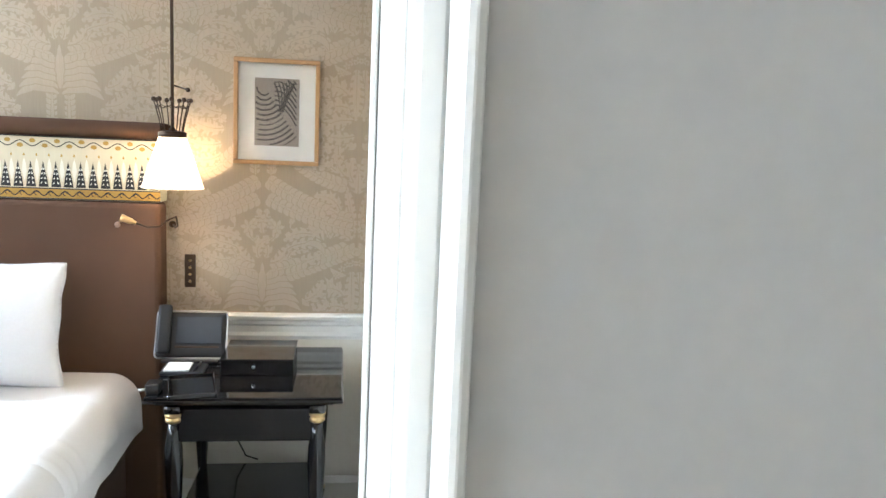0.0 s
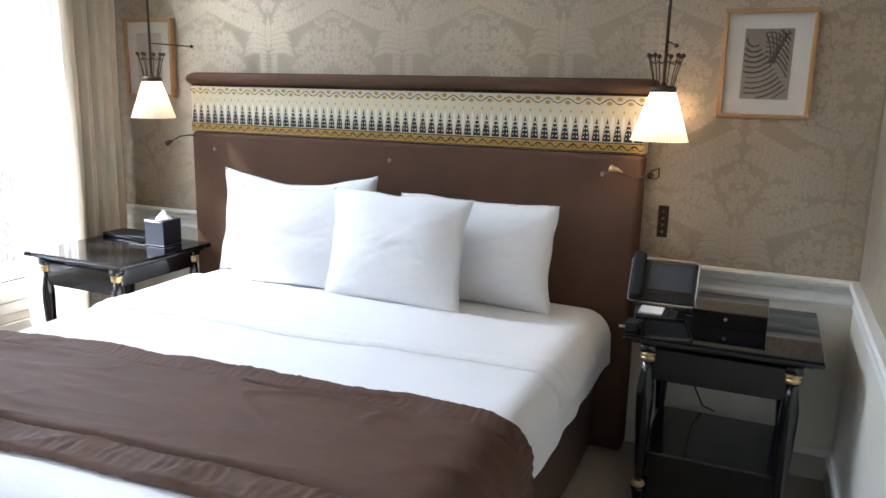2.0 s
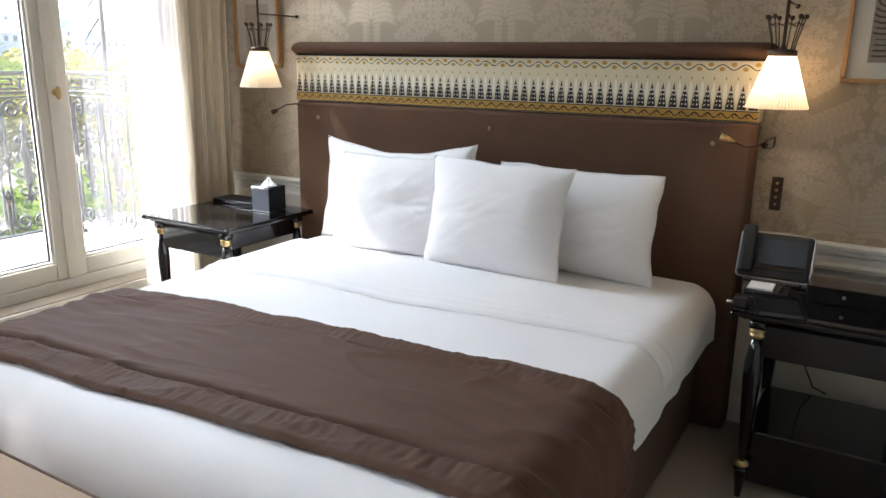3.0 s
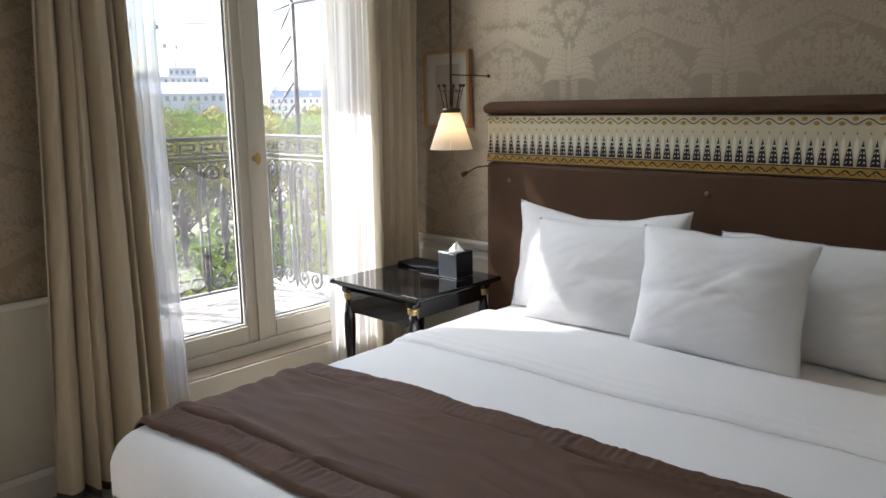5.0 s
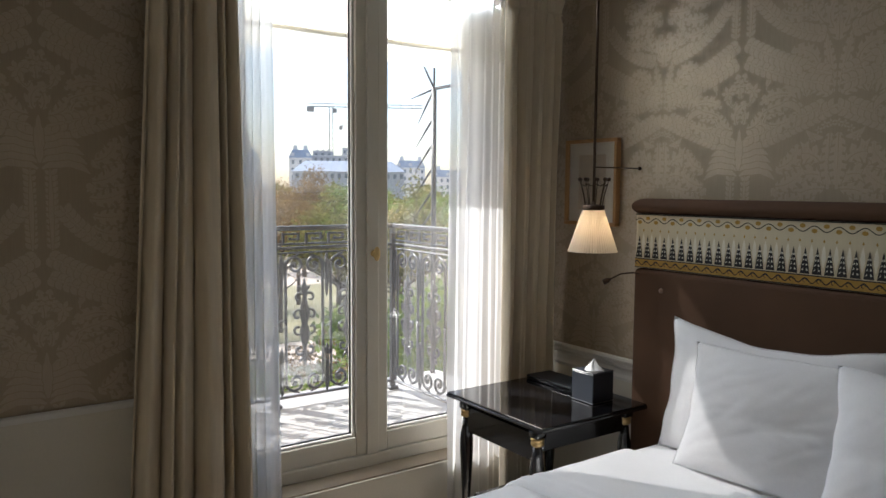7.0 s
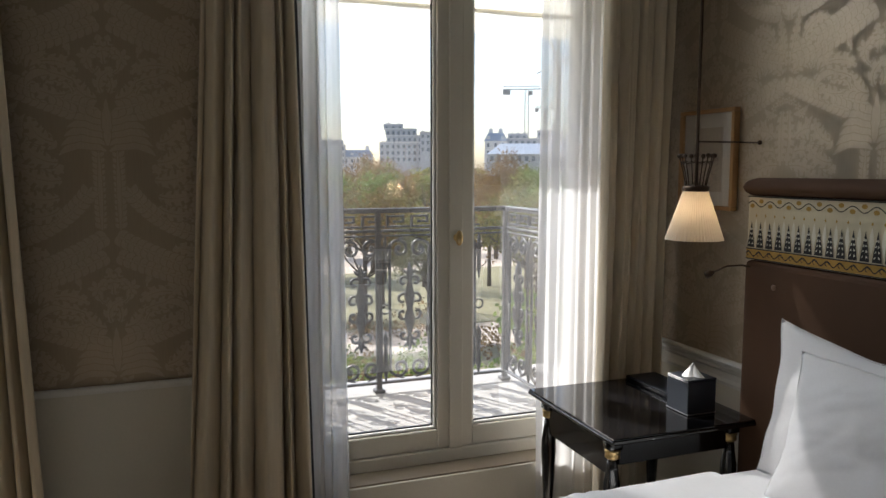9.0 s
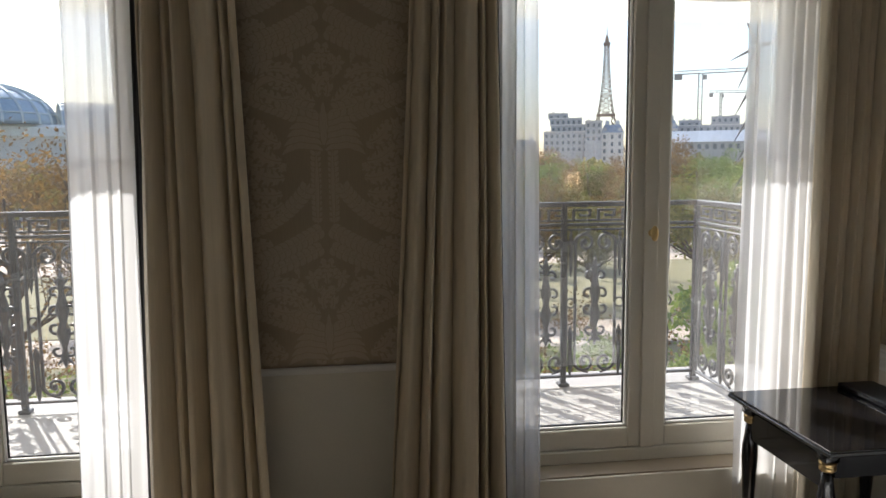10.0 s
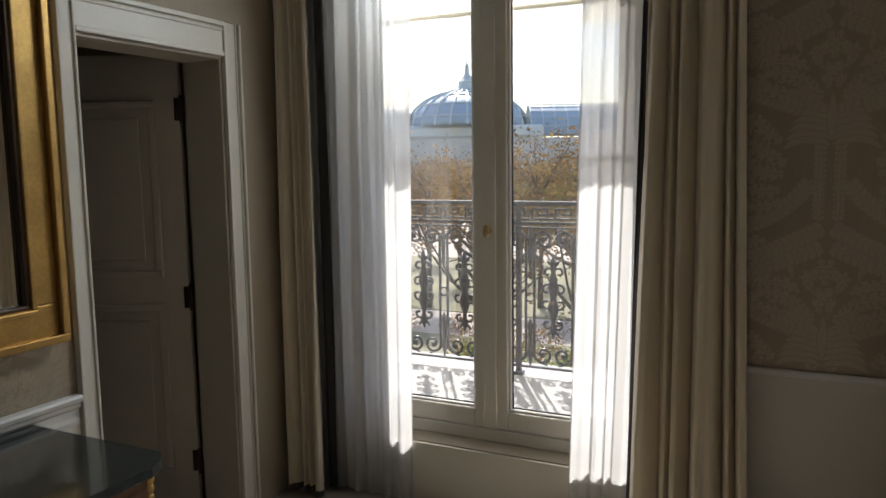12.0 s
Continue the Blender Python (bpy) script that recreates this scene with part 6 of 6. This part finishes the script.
stepped_block(73.1, 392, ((-11, 11, 0, 29.5), (-7.5, 11, 29.51, 33.0), (-8, 8, 33.01, 36.5), (-9, 1, 36.51, 39.0)), "grey flat roofed apartment block with stepped upper floors", 1)
stepped_block(71.05, 388, ((-4, 4, 0, 34.5),), "narrow grey block with a blank party wall", 2)
stepped_block(64.1, 395, ((-9, 9, 0, 31.5), (-6, 4, 31.51, 34.0)), "grey apartment block with a cluttered roof", 3)
stepped_block(61.7, 430, ((-13, 12, 0, 33.0), (-8, 6, 33.01, 37.5)), "pale grey apartment block with roof storey", 4)
stepped_block(78.7, 420, ((-8, 10, 0, 29.0), (-3, 9, 29.01, 31.5)), "grey apartment block with a cluttered roof", 5)

# long hall with a glazed hipped roof
hall = thing("exhibition_hall", (*out_at(62.3, 335), GZ), "long low hall under pale blue glass roof", "building", "", 62.3)
part("wall", box((-24, -8, 0), (24, 8, 22.5)), M_CITY, hall)
bm = bmesh.new()
lo_v = [bm.verts.new(q) for q in ((-24.6, -8.6, 22.52), (24.6, -8.6, 22.52), (24.6, 8.6, 22.52), (-24.6, 8.6, 22.52))]
hi_v = [bm.verts.new(q) for q in ((-19, -1, 27.3), (19, -1, 27.3), (19, 1, 27.3), (-19, 1, 27.3))]
bm.faces.new(lo_v[::-1]), bm.faces.new(hi_v)
for i in range(4):
    bm.faces.new((lo_v[i], lo_v[(i + 1) % 4], hi_v[(i + 1) % 4], hi_v[i]))
part("roof", bm, M_ZINC, hall, "pale blue glazed roof")
for k in range(16):
    part("window", box((-22.8 + 3 * k, -8.05, 19.6), (-21.4 + 3 * k, -7.9, 21.6)), M_DARKPANE, hall)

CAR_PAINT = [surface("car_paint", c, 0.3, 0.3, 0.04, 1, 20, 0, 0, None, 0.6) for c in ((0.7, 0.7, 0.7), (0.05, 0.05, 0.06), (0.35, 0.36, 0.38), (0.6, 0.6, 0.58))]
for k in range(11):
    car((-20.6, -26 + k * 5.7, GZ + 0.03), 90, CAR_PAINT[(k * 7) % 4], ("white", "black", "grey", "silver")[(k * 7) % 4] + " car parked along the street kerb")

# glass-roofed exhibition palace with a dome
pal = thing("glass_palace", (*out_at(113.9, 262), GZ), "grand glass roofed palace with iron ribbed dome", "palace", "", 113.9)
M_FARGLASS = surface("far_roof_glass", (0.40, 0.48, 0.55), 0.22, 0.0, 0.25, 0.1, 2, 0)
M_WHITEIRON = surface("pale_green_iron", (0.60, 0.63, 0.61), 0.5, 0.2, 0.1, 0.2, 3, 0)
DB, DR, DT = 27.6, 21.0, 12.4
part("wall", box((-95, -14, 0), (95, 14, 23.3)), M_PALE, pal, "pale stone colonnaded wall")
part("cornice", box((-25, -15, 23.31), (25, 15, DB - 0.1), 0.8), M_TRIM, pal, "white dome cornice")
bm = bmesh.new()
add_lathe(bm, [(DR * math.cos(a), DB + DT * math.sin(a)) for a in [k * math.pi / 2 / 14 for k in range(14)]], (0, 0), 48)
part("dome_glass", bm, M_FARGLASS, pal, "blue grey dome glazing", True)
for k in range(24):
    bm = bmesh.new()
    az = k * 2 * math.pi / 24
    add_tube(bm, [((DR + 0.15) * math.cos(a) * math.cos(az), (DR + 0.15) * math.cos(a) * math.sin(az), DB + (DT + 0.15) * math.sin(a)) for a in [j * math.pi / 2 / 10 for j in range(10)]], 0.45, 4)
    part("dome_rib", bm, M_WHITEIRON, pal)
for a in (0.25, 0.6, 0.95, 1.2):
    bm = bmesh.new()
    add_tube(bm, [((DR + 0.15) * math.cos(a) * math.cos(q), (DR + 0.15) * math.cos(a) * math.sin(q), DB + (DT + 0.15) * math.sin(a)) for q in [j * 0.131 for j in range(48)]], 0.26, 4, True)
    part("dome_ring", bm, M_WHITEIRON, pal)
bm = bmesh.new()
top = DB + DT
add_lathe(bm, [(5.2, top - 0.6), (5.4, top + 0.4), (3.2, top + 0.8), (3.0, top + 2.6), (3.4, top + 2.9), (2.0, top + 4.2), (1.0, top + 5.5), (0.7, top + 8.0), (0.9, top + 8.4), (0.25, top + 9.2), (0.12, top + 15.0)], (0, 0), 16)
part("lantern", bm, M_WHITEIRON, pal, "iron lantern and flag spire")
for s in (-1, 1):
    bm = bmesh.new()
    add_grid(bm, lambda u, v: (s * (21 + 72 * u), 13.5 * math.cos(math.pi * v), 24.4 + 10.5 * math.sin(math.pi * v)), 2, 18)
    vault = part("vault_glass", bm, M_FARGLASS, pal, "glazed barrel vault", True)
    for k in range(19):
        bm = bmesh.new()
        add_tube(bm, [(s * (21 + 4 * k), 13.6 * math.cos(math.pi * j / 12), 24.4 + 10.6 * math.sin(math.pi * j / 12)) for j in range(13)], 0.25, 4)
        part("vault_rib", bm, M_WHITEIRON, vault)
    for j in range(2, 11, 2):
        bm = bmesh.new()
        add_tube(bm, [(s * 21, -13.6 * math.cos(math.pi * j / 24), 24.4 + 10.6 * math.sin(math.pi * j / 24)), (s * 93, -13.6 * math.cos(math.pi * j / 24), 24.4 + 10.6 * math.sin(math.pi * j / 24))], 0.2, 4)
        part("vault_purlin", bm, M_WHITEIRON, vault)

# iron lattice tower
TWR = thing("iron_tower", (*out_at(70.2, 1790), GZ), "tall iron lattice tower on the skyline", "tower", "", 70.2)
M_TOWER = surface("tower_iron_paint", (0.22, 0.17, 0.13), 0.7, 0.1, 0.1, 0.02, 0.5, 0)
TZ = 320.0


def half_width(z):
    q = [(0, 62), (58, 34), (116, 19), (160, 12.5), (200, 9.0), (276, 5.0), (300, 3.0)]
    for (z0, w0), (z1, w1) in zip(q, q[1:]):
        if z <= z1:
            return w0 + (w1 - w0) * (z - z0) / (z1 - z0)
    return 3.0


levels = [0, 18, 36, 57, 72, 88, 104, 118] + [118 + 11 * k for k in range(1, 16)]
for sx, sy in ((-1, -1), (1, -1), (1, 1), (-1, 1)):
    bm = bmesh.new()
    for off in (0.0, 1.0):
        inn = lambda z: (half_width(z) - off * max(2.2, (15 if z < 60 else 9 if z < 118 else 3.0)))
        add_tube(bm, [(sx * max(0.8, inn(z)), sy * half_width(z), z) for z in levels], 1.1, 4)
        add_tube(bm, [(sx * half_width(z), sy * max(0.8, inn(z)), z) for z in levels], 1.1, 4)
    part("leg", bm, M_TOWER, TWR, "riveted corner leg")
for i, (z0, z1) in enumerate(zip(levels, levels[1:])):
    bm = bmesh.new()
    for face in range(4):
        def q(a, z):
            w = half_width(z)
            c = {0: (a * w, -w), 1: (w, a * w), 2: (-a * w, w), 3: (-w, -a * w)}[face]
            return (c[0], c[1], z)
        if z0 >= 116:
            add_tube(bm, [q(-1, z0), q(1, z1)], 0.75, 4)
            add_tube(bm, [q(1, z0), q(-1, z1)], 0.75, 4)
            add_tube(bm, [q(-1, z1), q(1, z1)], 0.7, 4)
        else:
            f = 0.55
            for s in (-1, 1):
                add_tube(bm, [q(s, z0), q(s * f, z1)], 0.9, 4)
                add_tube(bm, [q(s * f, z0), q(s, z1)], 0.9, 4)
    part("lattice", bm, M_TOWER, TWR)
for z, w, h in ((57, 37, 6), (116, 21.5, 5), (276, 8.0, 6)):
    part("platform", box((-w, -w, z), (w, w, z + h), 0.5), M_TOWER, TWR)
bm = bmesh.new()
add_lathe(bm, [(5, 282), (4.5, 290), (3, 296), (1.2, 300), (0.9, 312), (0.5, TZ + 2)], (0, 0), 10)
part("summit", bm, M_TOWER, TWR)

# tower crane
crn = thing("tower_crane", (*out_at(63.6, 560), GZ), "white lattice tower crane over the roofs", "crane", "", 62.2)
M_CRANE = surface("crane_paint", (0.22, 0.22, 0.21), 0.5, 0.2, 0.1, 0.5, 5, 0)
bm = bmesh.new()
for sx, sy in ((-1, -1), (1, -1), (1, 1), (-1, 1)):
    add_tube(bm, [(sx, sy, 0), (sx, sy, 68)], 0.3, 4)
for k in range(20):
    for a, b in (((-1, -1), (1, -1)), ((1, -1), (1, 1)), ((1, 1), (-1, 1)), ((-1, 1), (-1, -1))):
        add_tube(bm, [(*a, k * 3.4), (*b, k * 3.4 + 3.4)], 0.13, 4)
part("mast", bm, M_CRANE, crn)
bm = bmesh.new()
for z, y in ((68, -0.8), (68, 0.8), (70, 0)):
    add_tube(bm, [(-13, y, z), (50, y, z)], 0.32, 4)
for k in range(25):
    add_tube(bm, [(-13 + k * 2.5, -0.8, 68), (-11.75 + k * 2.5, 0, 70), (-10.5 + k * 2.5, 0.8, 68)], 0.12, 4)
part("jib", bm, M_CRANE, crn)
part("counterweight", box((-13, -1.2, 64.5), (-9, 1.2, 67.8), 0.2), M_CRANE, crn)
part("cab", box((1.1, -1, 64), (3.2, 1, 67), 0.2), M_CRANE, crn)
crn.matrix_basis = crn.matrix_basis @ Matrix.Diagonal((1.35, 1.1, 1.1, 1))
m = pose(*out_at(62.2, 900), GZ, 0, 0, 80) @ Matrix.Diagonal((1.0, 1.2, 1.3, 1))
copy_thing(crn, m).matrix_basis = m
